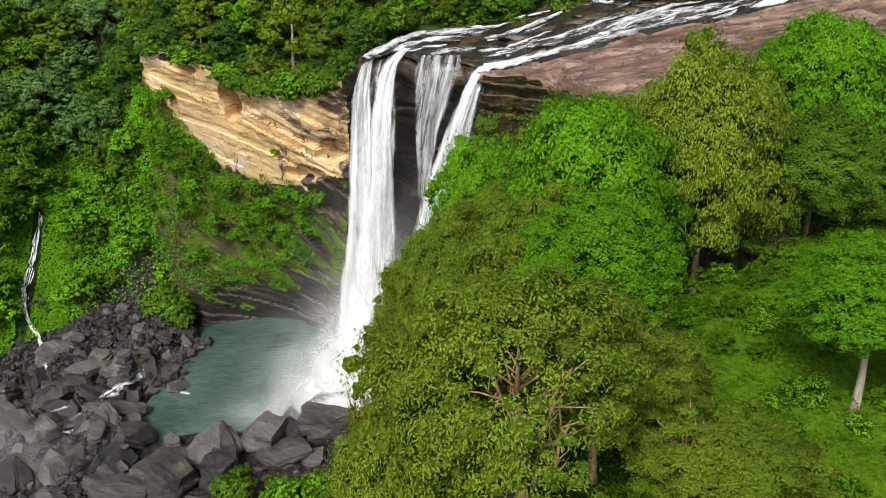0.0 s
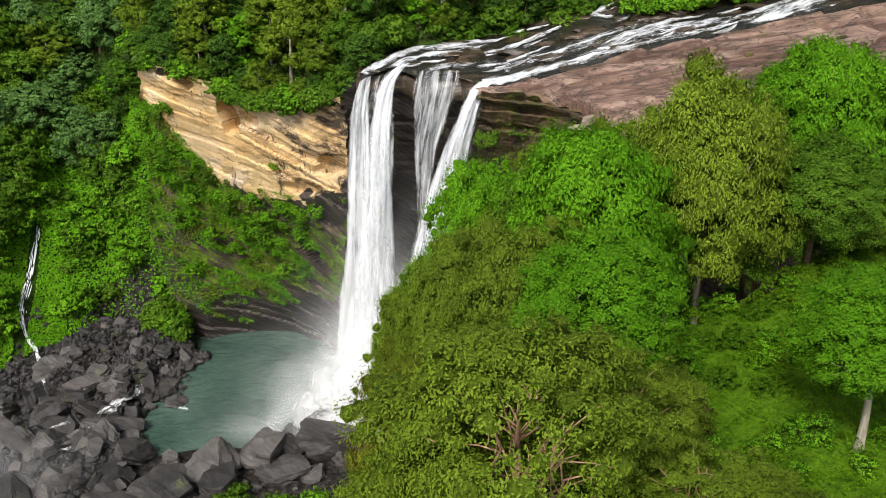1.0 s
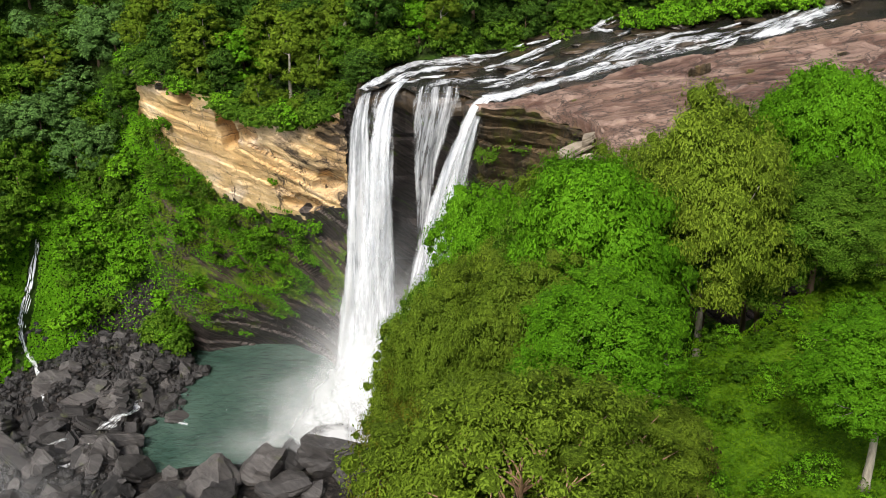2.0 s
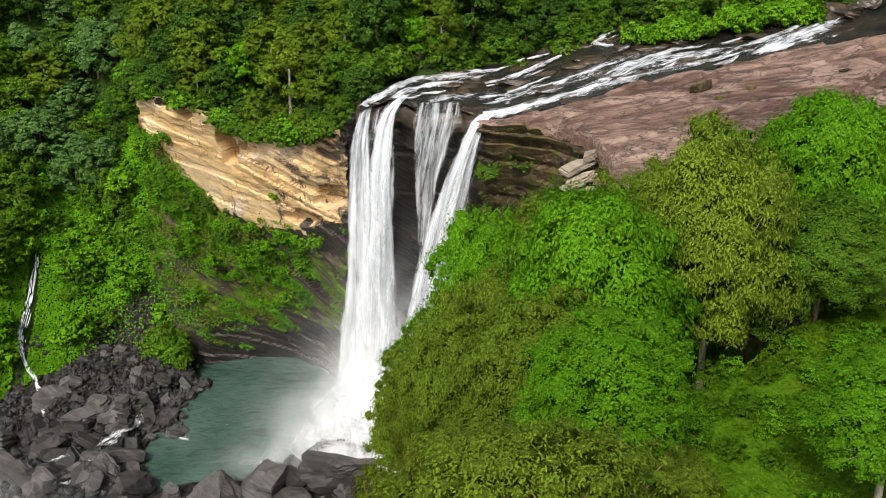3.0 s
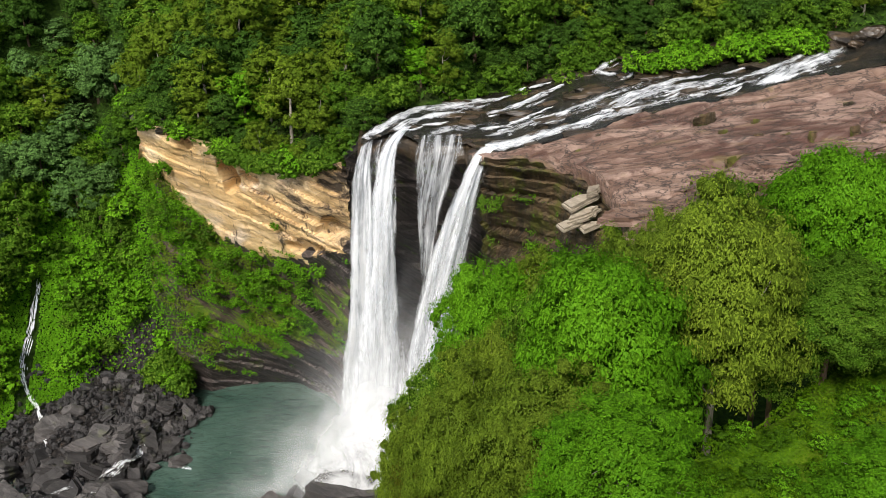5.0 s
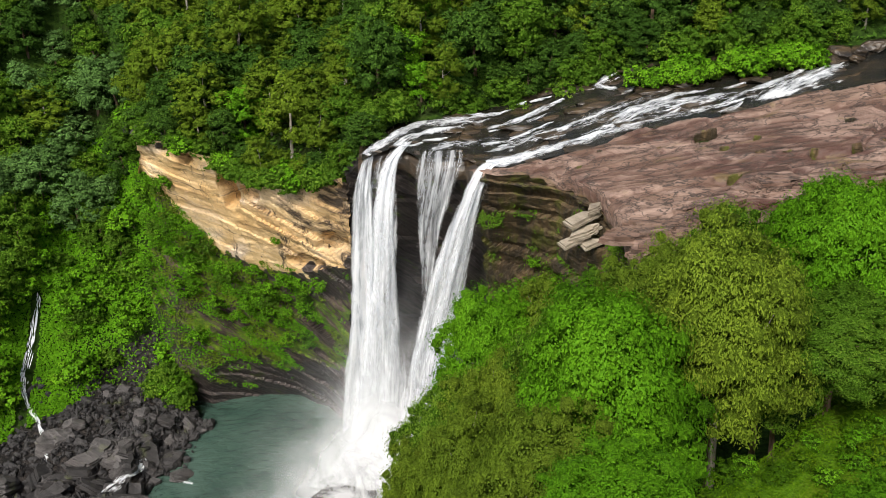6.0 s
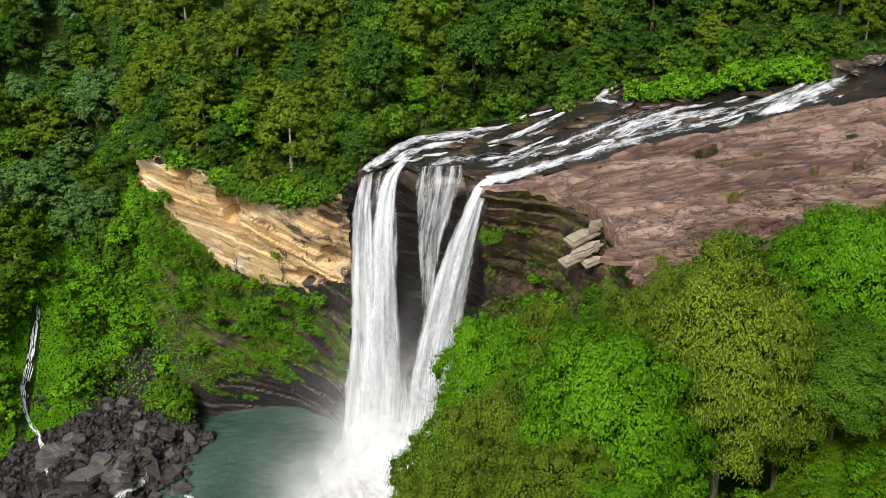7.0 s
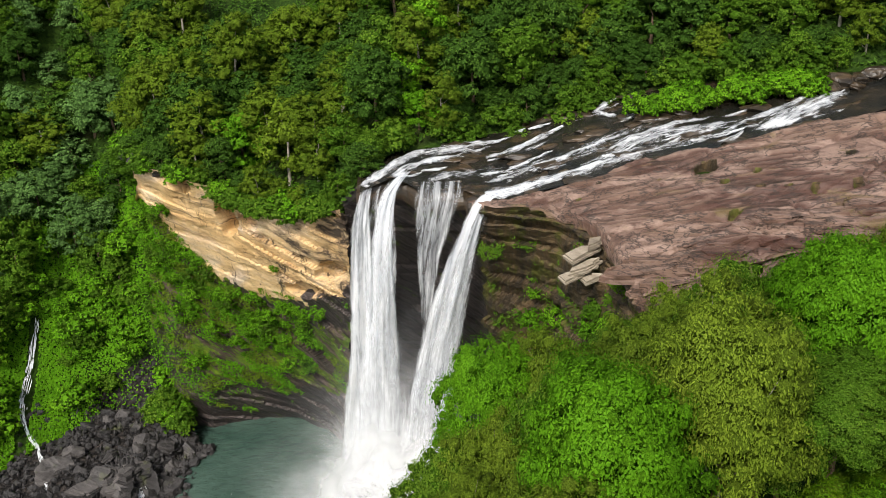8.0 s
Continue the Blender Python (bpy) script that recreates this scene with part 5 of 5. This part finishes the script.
def build_slabs():
    """Broken slabs along the platform's front edge: pale split ones by the dark face, pinkish ones further on."""
    pale = [slab_mesh(s) for s in (12, 13)]
    pink = [slab_mesh(s) for s in (14, 15, 16)]
    for me in pale:
        me.materials.append(PALE)
    for me in pink:
        me.materials.append(PINK)
    for k, x, y, z, sx, sy, sz, rx, ry, rz in ((0, 14.7, 101.4, 55.9, 2.7, 1.1, 1.1, 14, -24, 4), (1, 14.9, 101.0, 54.5, 2.5, 1.0, 1.1, 16, -22, -3), (0, 13.6, 100.8, 53.5, 1.8, 0.9, 0.9, 12, -18, 8), (1, 16.3, 101.3, 57.2, 1.3, 0.8, 0.9, 10, -26, 0), (0, 15.8, 100.4, 53.4, 1.7, 0.8, 0.9, 15, -20, 2)):
        ob = new("rock_slab", pale[k])
        ob.matrix_world = pose(x, y, z, rx, ry, rz) @ Matrix.Diagonal((sx, sy, sz, 1))
        tagged(ob, "pale cream broken rock slab under the platform edge", "rock slab", "slabs at the platform edge")
    rng = random.Random(8)
    for i in range(58):
        x = rng.uniform(18.5, 44)
        y = float(south_edge(x)) + rng.uniform(-0.6, 5.5)
        e = y - float(south_edge(x))
        ob = new("rock_slab", pink[i % 3])
        r = rng.uniform(0.9, 2.3)
        ob.matrix_world = pose(x, y, platform_surface(x, y) - 0.08 - 0.4 * (e < 0.3), rng.uniform(-4, 9), rng.uniform(-14, 2), rng.uniform(-14, 24)) @ Matrix.Diagonal((r * 1.7, r * 0.8, r * rng.uniform(0.6, 1.1), 1))
        tagged(ob, "flat pinkish rock slab on the platform edge", "rock slab", "slabs at the platform edge")


def build_river_rocks():
    """Dark wet stones standing out of the river and along the lip of the falls."""
    rng = random.Random(15)
    stones = [boulder_mesh(s, 0.4) for s in (22, 23, 24)]
    for me in stones:
        me.materials.append(WETROCK)
    for x, y, r in ((47.5, 119.6, 1.1), (49.2, 120.2, 1.5), (51.0, 119.8, 1.2), (50.2, 118.4, 0.8), (53.0, 120.4, 1.3), (46.2, 120.4, 0.8)):
        ob = new("river_rock", stones[1])
        ob.matrix_world = pose(x, y, float(platform_z(x, y)) + 0.2 * r, 5, -8, 40 * x) @ Matrix.Diagonal((r * 1.3, r, r * 1.6, 1))
        tagged(ob, "dark brown boulder at the river's far bank", "rock", "rocks in the river")
    for i in range(70):
        if i < 8:
            x = rng.uniform(-8.5, 4.2)
            y = float(np.interp(x, [-10, -8.6, -5.9, -3.8, -2.5, 0.3, 3, 5], [115, 116.3, 118.5, 117.1, 115.3, 115.3, 115, 112])) + rng.uniform(0.3, 1.8)
        else:
            x = rng.uniform(-7, 46)
            lo, hi = max(river_line(x), 116.5 if x < 5 else 0), float(north_bank(x))
            y = lo + (hi - lo) * rng.random()
        r = rng.choice([0.3, 0.4]) if i < 8 else rng.choice([0.35, 0.5, 0.7, 1.0, 1.3])
        ob = new("river_rock", stones[i % 3])
        ob.matrix_world = pose(x, y, float(platform_z(x, y)) - 0.12 * r - 0.1, rng.uniform(-8, 8), rng.uniform(-8, 8), rng.uniform(-30, 30)) @ Matrix.Diagonal((r * rng.uniform(1.2, 2.2), r * rng.uniform(0.6, 1.0), r, 1))
        tagged(ob, "dark wet brown rock standing out of the river", "rock", "rocks in the river")


build_boulders()
build_plates()
build_rubble()
build_slabs()
build_river_rocks()

# ---- trees ----
def template(name, label, group, **kw):
    rng = np.random.default_rng(kw.pop("seed"))
    return {"meshes": build_tree(rng, **kw), "root": None, "name": name, "label": label, "group": group}


def place(tmpl, x, y, z, scale=1.0, turn=0.0, lean=0.0, label="", stretch=1.0):
    m = pose(x, y, z, lean, 0, turn) @ Matrix.Diagonal((scale, scale, scale * stretch, 1))
    if tmpl["root"] is None:
        tmpl["root"] = tree_thing(tmpl["name"], tmpl["meshes"], tmpl["label"], tmpl["group"])
        tmpl["root"].matrix_basis = m
        tmpl["scale"] = Matrix.Diagonal((*tmpl["root"].scale, 1)).inverted()
        ob = tmpl["root"]
    else:
        ob = copy_thing(tmpl["root"], m @ tmpl["scale"])
    if label:
        tagged(ob, label)
    return ob


FOREST = "trees of the hillside forest"
far_kw = dict(height=10, radius=3.5, crown_h=9.2, lobes=15, tufts=10, leaves=16, leaf=0.36, ratio=0.6, lobe_size=0.41, limbs=5, coarse=True)
tall_kw = {**far_kw, "height": 12, "lobes": 16, "lobe_size": 0.38, "low": -0.8, "crown_h": 10.5}
bush_kw = dict(height=2.0, radius=1.5, crown_h=1.9, lobes=8, tufts=6, leaves=14, leaf=0.26, ratio=0.6, lobe_size=0.48, coarse=True, limbs=4, trunk_r=0.06, bark=BARK_BROWN, core_mat=CORE_MID)
KINDS = {
    "dark": [template("forest_tree", "dense dark green rainforest tree", FOREST, seed=s, leaf_mat=LEAF_DARK, core_mat=CORE_DARK, bark=BARK_BROWN, **far_kw) for s in (21, 22, 23)],
    "mid": [template("forest_tree", "rounded green rainforest tree", FOREST, seed=s, leaf_mat=LEAF_MID, core_mat=CORE_MID, bark=BARK_BROWN, **far_kw) for s in (31, 32, 33)],
    "olive": [template("forest_tree", "yellowish olive green forest tree", FOREST, seed=s, leaf_mat=LEAF_OLIVE, core_mat=CORE_OLIVE, bark=BARK_GREY, **tall_kw) for s in (41, 42, 43)],
    "bright": [template("forest_tree", "fresh bright green forest tree", FOREST, seed=s, leaf_mat=LEAF_BRIGHT, core_mat=CORE_BRIGHT, bark=BARK_BROWN, **far_kw) for s in (51,)],
    "blue": [template("forest_tree", "bluish green forest tree on the gorge slope", FOREST, seed=s, leaf_mat=LEAF_BLUE, core_mat=CORE_BLUE, bark=BARK_BROWN, **far_kw) for s in (61, 62)],
    "shrub": [template("shrub", "low bright green shrub on the slope", "shrubs on the gorge slope", seed=s, leaf_mat=LEAF_MID if s % 2 else LEAF_BRIGHT, **bush_kw) for s in (71, 72, 73)],
    "ledge": [template("ledge_shrub", "green shrub rooted on a ledge of the cliff", "shrubs on the cliff ledges", seed=s, leaf_mat=LEAF_MID if s % 2 else LEAF_BRIGHT, **bush_kw) for s in (74, 75, 76)],
    "dry": [template("dry_shrub", "withered reddish brown shrub at the clearing's edge", "", seed=79, leaf_mat=LEAF_DRY, **bush_kw)],
    "herb": [template("herb_clump", "low leafy herb clump in the grassy clearing", "herb clumps in the clearing", seed=s, leaf_mat=LEAF_GRASS if s % 2 else LEAF_BRIGHT, **{**bush_kw, "leaf": 0.2, "leaves": 22}) for s in (77, 78)],
}


def build_forest():
    rng = random.Random(12)
    taken = []

    def free(x, y, gap):
        for a, b in taken:
            if (a - x) ** 2 + (b - y) ** 2 < gap * gap:
                return False
        taken.append((x, y))
        return True

    for _ in range(12000):
        x, y = rng.uniform(-100, 74), rng.uniform(108, 196)
        if abs(x + 3) > 0.46 * y + 10 or y > 160 and x > -38 - (y - 160) * 0.3:
            continue
        d = float(gorge_distance(np.array(x), np.array(y)))
        if d < 0.7:
            continue
        z = float(ground_z(x, y))
        if x > -10 and y < float(north_bank(x)) + 1.2:
            continue
        if x < -41 and z < 29 - 6 * math.sin(x * 0.3) and not (x < -70 and z > 24):
            continue
        if abs(x + 68.5) < 3.2 and y < 151:
            continue
        edge = (d < 3.5 and x < -8) or (x > -10 and y < float(north_bank(x)) + 4)
        if not free(x, y, rng.uniform(2.2, 3.0) if edge else rng.uniform(3.4, 4.7)):
            continue
        u = rng.random()
        if x < -50:
            kind = "dark" if u < 0.12 else "blue" if u < 0.66 else "mid" if u < 0.92 else "olive"
        elif x > 4:
            kind = "bright" if u < 0.08 else "dark" if u < 0.72 else "mid" if u < 0.92 else "olive"
        else:
            kind = "olive" if u < 0.36 else "mid" if u < 0.56 else "dark" if u < 0.94 else "bright"
        s = rng.uniform(0.5, 0.75) if edge else rng.uniform(0.85, 1.35)
        place(rng.choice(KINDS[kind]), x, y, z - 1.6 * s - 0.3, s, rng.uniform(0, 360), rng.uniform(-5, 5), stretch=rng.uniform(0.8, 1.1))


build_forest()


def build_slope_shrubs():
    rng = random.Random(31)
    n = 0
    while n < 95:
        x, y = rng.uniform(-82, -40), rng.uniform(122, 165)
        d = float(gorge_distance(np.array(x), np.array(y)))
        z = float(ground_z(x, y))
        if d < 1.5 or z > 36 or z < 11 or (z < 14 and x > -60):
            continue
        if abs(x + 68.6) < 1.9 and y < 150:
            continue
        n += 1
        place(KINDS["shrub"][1] if rng.random() < 0.55 else rng.choice(KINDS["shrub"]), x, y, z - 0.3, rng.uniform(1.0, 2.2), rng.uniform(0, 360))
    # along the river's far bank, over the rim of the golden wall, and on the island
    for _ in range(42):
        x = rng.uniform(-9, 52)
        y = float(north_bank(x)) + rng.uniform(0.3, 3.0)
        place(rng.choice(KINDS["shrub"][::2]), x, y, float(ground_z(x, y)) - 0.1, rng.uniform(1.0, 1.8), rng.uniform(0, 360), label="leafy green shrub on the river bank")
    for _ in range(40):
        u = rng.random()
        x = -43 + 31.5 * u
        y = float(np.interp(x, [-43.2, -38, -31, -27, -21, -16, -11.5], [136, 133, 131, 128, 124, 120, 117])) + rng.uniform(0.2, 2.4)
        z = float(np.interp(x, [-43.2, -38, -31, -27, -21, -16, -11.5], [56.2, 56.4, 54.6, 52.2, 52.6, 54.3, 56.4]))
        place(rng.choice(KINDS["shrub"]), x, y, z - 0.9, rng.uniform(0.8, 1.6), rng.uniform(0, 360), label="green shrub hanging over the cliff rim")
    for _ in range(44):
        u = rng.random()
        x = 25.5 + 21 * u
        y = float(np.interp(x, [25, 31, 37.5, 43, 48], [125.2, 124.2, 122.6, 121.0, 119.4])) + rng.uniform(-1.6, 2.2) * (1 - abs(u - 0.5))
        place(KINDS["shrub"][1], x, y, float(platform_z(x, y)) - 0.2, rng.uniform(0.9, 1.35), rng.uniform(0, 360), label="low bright green shrub on the river island")
    for _ in range(18):
        x, y = rng.uniform(-30, -6), rng.uniform(93, 98.5)
        place(rng.choice(KINDS["shrub"]), x, y, float(ground_z(x, y)) + 0.6, rng.uniform(0.8, 1.5), rng.uniform(0, 360), label="bright green fern clump behind the pool's boulders")
    for _ in range(26):
        x = rng.uniform(-48, -43.6)
        y = rng.uniform(137.5, 145)
        place(rng.choice(KINDS["shrub"]), x, y, float(ground_z(x, y)) - 0.3, rng.uniform(1.0, 1.9), rng.uniform(0, 360), label="leafy green shrub beside the golden cliff")
    for k in range(120):
        x, y = rng.uniform(12, 36), rng.uniform(32, 54) if k < 40 else rng.uniform(42, 55)
        place(rng.choice(KINDS["herb"]), x, y, float(ground_z(x, y)) - 0.25, rng.uniform(0.35, 0.75), rng.uniform(0, 360))
    for x, y, size in ((11.6, 40.6, 0.9), (10.9, 39.4, 0.7), (12.2, 42.0, 0.6)):
        place(KINDS["dry"][0], x, y, float(ground_z(x, y)) - 0.2, size, 70 * x)
    # on ledges of the rock walls
    out, vs, us = WALLS["golden"]
    for _ in range(165):
        i = int(rng.random() ** 1.2 * 190)
        v = rng.uniform(1.05, 2.0) if i > 60 else rng.uniform(1.0, 2.4)
        if rng.random() < 0.06:
            v = rng.uniform(0.5, 0.9)
        p = out[min(range(len(vs)), key=lambda k: abs(vs[k] - v)), i]
        place(rng.choice(KINDS["ledge"]), p[0], p[1] - 0.2, p[2] - 0.7, rng.uniform(0.35, 1.0), rng.uniform(0, 360))
    out, vs, us = WALLS["right"]
    for _ in range(80):
        i = int(rng.uniform(12, 225))
        v = rng.uniform(1.2, 2.9)
        p = out[min(range(len(vs)), key=lambda k: abs(vs[k] - v)), i]
        place(rng.choice(KINDS["ledge"]), p[0], p[1] - 0.2, p[2] - 0.6, rng.uniform(0.4, 1.3), rng.uniform(0, 360), label="green shrub rooted below the rock platform")


build_slope_shrubs()


# ---- the near trees ----
near = dict(lobes=26, tufts=14, leaves=95, leaf=0.165, lobe_size=0.35, low=-0.45, trunk_r=0.25, crown_h=9.0)
NEAR = {
    "feathery": template("near_tree", "feathery yellow-green tree with pinkish bare limbs", "", seed=81, height=13, radius=4.9, twigs=0.10, window=0.8, droop=0.7, ratio=0.42, open_crown=0.7, leaf_mat=LEAF_YELLOW, core_mat=CORE_OLIVE, bark=BARK_PINK, **{**near, "lobes": 34, "tufts": 14, "lobe_size": 0.28, "leaf": 0.15, "leaves": 95}),
    "fresh": template("near_tree", "fresh light green broadleaf tree", "", seed=82, height=12, radius=4.2, twigs=0.05, open_crown=0.3, leaf_mat=LEAF_BRIGHT, core_mat=CORE_BRIGHT, bark=BARK_GREY, **near),
    "layered": template("near_tree", "spreading bright green tree with layered leaf tiers", "", seed=83, height=12, radius=4.7, twigs=0.05, open_crown=0.3, flat=0.5, leaf_mat=LEAF_BRIGHT, core_mat=CORE_BRIGHT, bark=BARK_GREY, **{**near, "leaf": 0.185, "lobes": 30}),
    "dusky": template("near_tree", "light olive tree with fine pale twigs", "", seed=84, height=13, radius=4.6, twigs=0.07, open_crown=0.35, droop=0.6, ratio=0.44, leaf_mat=LEAF_YELLOW, core_mat=CORE_OLIVE, bark=BARK_GREY, **{**near, "lobes": 32, "lobe_size": 0.32}),
    "russet": template("near_tree", "russet olive tree with dense fine leaves", "", seed=86, height=13, radius=4.4, twigs=0.06, open_crown=0.2, droop=0.5, ratio=0.4, leaf_mat=LEAF_RUSSET, core_mat=CORE_OLIVE, bark=BARK_GREY, **near),
    "green": template("near_tree", "full mid-green tree on the gorge rim", "", seed=85, height=13, radius=4.4, twigs=0.03, open_crown=0.15, leaf_mat=LEAF_MID, core_mat=CORE_MID, bark=BARK_BROWN, **near),
}


def near_tree(kind, x, y, top, scale, turn):
    """A tree whose crown tops out at the given height; its foot goes down into the slope."""
    t = NEAR[kind]
    h = 13.0 if kind in ("feathery", "dusky", "russet", "green") else 12.0
    ground = float(ground_z(x, y))
    stretch = max(0.8, min(1.6, (top - ground) / (h * scale)))
    place(t, x, y, top - h * scale * stretch, scale, turn, 0, "", stretch)


for row in [
    ("feathery", 2.9, 30.8, 72.2, 1.12, 0), ("russet", -1.6, 35.0, 68.0, 0.8, 50), ("fresh", 8.0, 40.4, 70.8, 0.85, 120), ("fresh", 4.4, 38.4, 68.2, 0.62, 210), ("feathery", 10.2, 29.8, 66.6, 0.75, 200), ("feathery", 6.6, 35.0, 68.4, 0.8, 90), ("dusky", 9.6, 38.5, 65.0, 0.6, 0), ("feathery", 13.4, 31.5, 64.2, 0.55, 40), ("dusky", -2.2, 31.0, 66.0, 0.7, 300),
    ("fresh", 20.0, 38.6, 69.0, 0.85, 30), ("layered", 9.0, 53.5, 73.2, 1.1, 0), ("dusky", 5.2, 47.5, 68.2, 0.95, 70), ("dusky", 17.4, 58.0, 73.6, 1.15, 150),
    ("green", 24.2, 57.5, 69.5, 0.9, 90), ("fresh", 3.2, 69.5, 64.2, 1.05, 220), ("russet", -0.9, 54.5, 62.4, 0.75, 10), ("dusky", 1.0, 52.5, 64.8, 0.8, 130),
    ("green", 8.4, 58.5, 68.0, 1.0, 300), ("layered", 26.0, 62.0, 75.6, 1.05, 200), ("dusky", 14.0, 63.0, 69.2, 1.05, 80), ("green", 20.0, 66.5, 70.2, 1.1, 170),
    ("dusky", 3.4, 61.5, 62.6, 0.95, 20), ("green", 29.8, 57.0, 69.0, 1.0, 260), ("layered", 30.0, 66.0, 73.2, 1.1, 100), ("dusky", 8.8, 68.0, 65.0, 1.0, 200),
    ("dusky", 18.5, 70.5, 67.0, 1.05, 60), ("green", 0.2, 64.0, 59.6, 0.9, 20), ("dusky", -2.0, 58.0, 58.6, 0.75, 200), ("green", 26.0, 74.0, 65.2, 1.1, 330), ("dusky", 35.0, 75.0, 69.0, 1.1, 0), ("green", 13.2, 73.0, 62.4, 1.0, 90),
    ("russet", 6.0, 75.5, 61.0, 0.9, 30), ("green", 14.6, 82.0, 57.5, 0.75, 70), ("green", 20.5, 79.0, 60.5, 0.9, 200), ("dusky", 0.5, 45.5, 61.5, 0.7, 100), 
    ("green", 21.5, 59.0, 66.5, 0.9, 0), ("green", 27.0, 59.0, 68.0, 0.9, 70), ("fresh", 24.5, 38.0, 68.0, 0.8, 170), ("fresh", 1.0, 24.5, 63.5, 0.7, 60),
]:
    near_tree(*row)


# ---- ground plants ----
def build_meadow_plants():
    rng = np.random.default_rng(77)
    n = 150000
    x, y = rng.uniform(6, 42, n), rng.uniform(24, 62, n)
    z = ground_z(x, y)

    def tall(a, b):
        return max(0.0, 0.1 + noise.noise((a * 0.3, b * 0.45, 0)) + 0.8 * noise.noise((a * 0.9, b * 1.1, 7)))

    h = np.array([tall(a, b) for a, b in zip(x, y)])
    hx = np.array([tall(a + 0.25, b) for a, b in zip(x, y)])
    hy = np.array([tall(a, b + 0.25) for a, b in zip(x, y)])
    keep = h > rng.uniform(-0.6, 0.35, n)
    slope = np.stack([(h - hx) * 4, (h - hy) * 4, np.ones(n) * 0.9], -1)[keep]
    slope /= np.linalg.norm(slope, axis=1, keepdims=True)
    p = np.stack([x, y, z + 0.05 + 1.7 * h * rng.uniform(0.75, 1.0, n)], -1)[keep]
    v, f = leaf_quads(rng, p, slope, 0.17, 0.0, 0.5)
    tagged(new("grass", mesh_of("grass", v, f, [LEAF_GRASS])), "lush bright green herbs and grass of the clearing", "grass", kind="stuff")


def build_slope_plants():
    rng = np.random.default_rng(78)
    n = 110000
    x, y = rng.uniform(-84, -38, n), rng.uniform(118, 170, n)
    x[90000:], y[90000:] = rng.uniform(-86, -63, 20000), rng.uniform(118, 158, 20000)
    d = gorge_distance(x, y)
    z = ground_z(x, y)
    clump = np.array([noise.noise((p * 0.35, q * 0.35, 4)) for p, q in zip(x, y)])
    keep = (d > 0.5) & (z < 46) & (z > 8.6) & ((d > 4.5) | (x < -60) | (rng.random(n) < 0.25)) & ((np.abs(x + 68.6) > 0.8) | (y > 150))
    x, y, z, clump = x[keep], y[keep], z[keep], clump[keep]
    p = np.stack([x, y - 0.3, z + 0.2 + rng.uniform(0, 0.6, len(x)) + 1.1 * np.maximum(0, clump)], -1)
    out = np.tile([0.2, -0.5, 0.8], (len(x), 1))
    v, f = leaf_quads(rng, p, out, 0.5, 0.3, 0.5)
    tagged(new("creepers", mesh_of("creepers", v, f, [LEAF_BRIGHT])), "bright green creepers and ferns covering the gorge slope", "creepers", kind="stuff")
    # moss and ferns on the band below the golden wall
    pos, vs, us = WALLS["golden"]
    rows = [k for k in range(len(vs)) if 0.95 < vs[k] < 2.75]
    n = 34000
    j, i = rng.choice(rows, n), rng.integers(0, pos.shape[1], n)
    q = pos[j, i]
    patch = np.array([noise.noise((c[0] * 0.16, c[2] * 0.3 + c[0] * 0.2, 2)) + 0.4 * noise.noise((c[0] * 0.6, c[2] * 0.8, 5)) for c in q])
    fade = np.array([vs[k] for k in j])
    keep = patch > -0.06 + 0.32 * np.maximum(0, fade - 1.8) + 0.22 * np.maximum(0, us[i] - 5.0) - 0.45 * np.maximum(0, 2.6 - us[i])
    q = q[keep] + rng.normal(0, 0.16, (keep.sum(), 3)) + np.stack([np.zeros(keep.sum()), -0.2 - 1.0 * np.maximum(0, patch[keep]), 0.5 * np.maximum(0, patch[keep])], -1)
    v, f = leaf_quads(rng, q, np.tile([0.1, -0.6, 0.7], (len(q), 1)), 0.36, 0.5, 0.45)
    hue = [int(noise.noise((w[0] * 0.22, w[2] * 0.35, 9)) > 0.05) for w in q]
    tagged(new("ferns", mesh_of("ferns", v, f, [LEAF_BRIGHT, LEAF_YELLOW], False, hue)), "mossy ferns on the ledges of the cliff foot", "ferns", kind="stuff")
    # moss and small ferns on the ledges below the platform
    pos, vs, us = WALLS["right"]
    rows = [k for k in range(len(vs)) if 0.55 < vs[k] < 2.95]
    n = 42000
    j, i = rng.choice(rows, n), rng.integers(6, 200, n)
    q = pos[j, i]
    patch = np.array([noise.noise((c[0] * 0.3, c[1] * 0.3, c[2] * 0.5)) + 0.5 * noise.noise((c[0] * 0.9, c[1] * 0.9, c[2] * 1.2)) for c in q])
    keep = patch > 0.28 - 0.22 * np.array([vs[k] - 1 for k in j])
    q = q[keep] + rng.normal(0, 0.15, (keep.sum(), 3)) + np.array([-0.1, -0.25, 0])
    v, f = leaf_quads(rng, q, np.tile([-0.2, -0.5, 0.8], (len(q), 1)), 0.36, 0.4, 0.45)
    tagged(new("ferns", mesh_of("ferns", v, f, [LEAF_MID])), "moss and small ferns on the ledges below the platform", "ferns", kind="stuff")
    # understorey of the forest
    n = 40000
    x, y = rng.uniform(-95, 66, n), rng.uniform(112, 180, n)
    d, z = gorge_distance(x, y), ground_z(x, y)
    keep = (d > 0.6) & ((x < -9) | (y > north_bank(x) + 0.6)) & ((x > -40) | (z > 26))
    p = np.stack([x, y, z + rng.uniform(0.1, 1.2, n)], -1)[keep]
    v, f = leaf_quads(rng, p, np.tile([0, -0.3, 0.9], (len(p), 1)), 0.7, 0.2, 0.55)
    tagged(new("undergrowth", mesh_of("undergrowth", v, f, [LEAF_DARK])), "dense dark green undergrowth of the forest", "undergrowth", kind="stuff")


build_meadow_plants()
build_slope_plants()
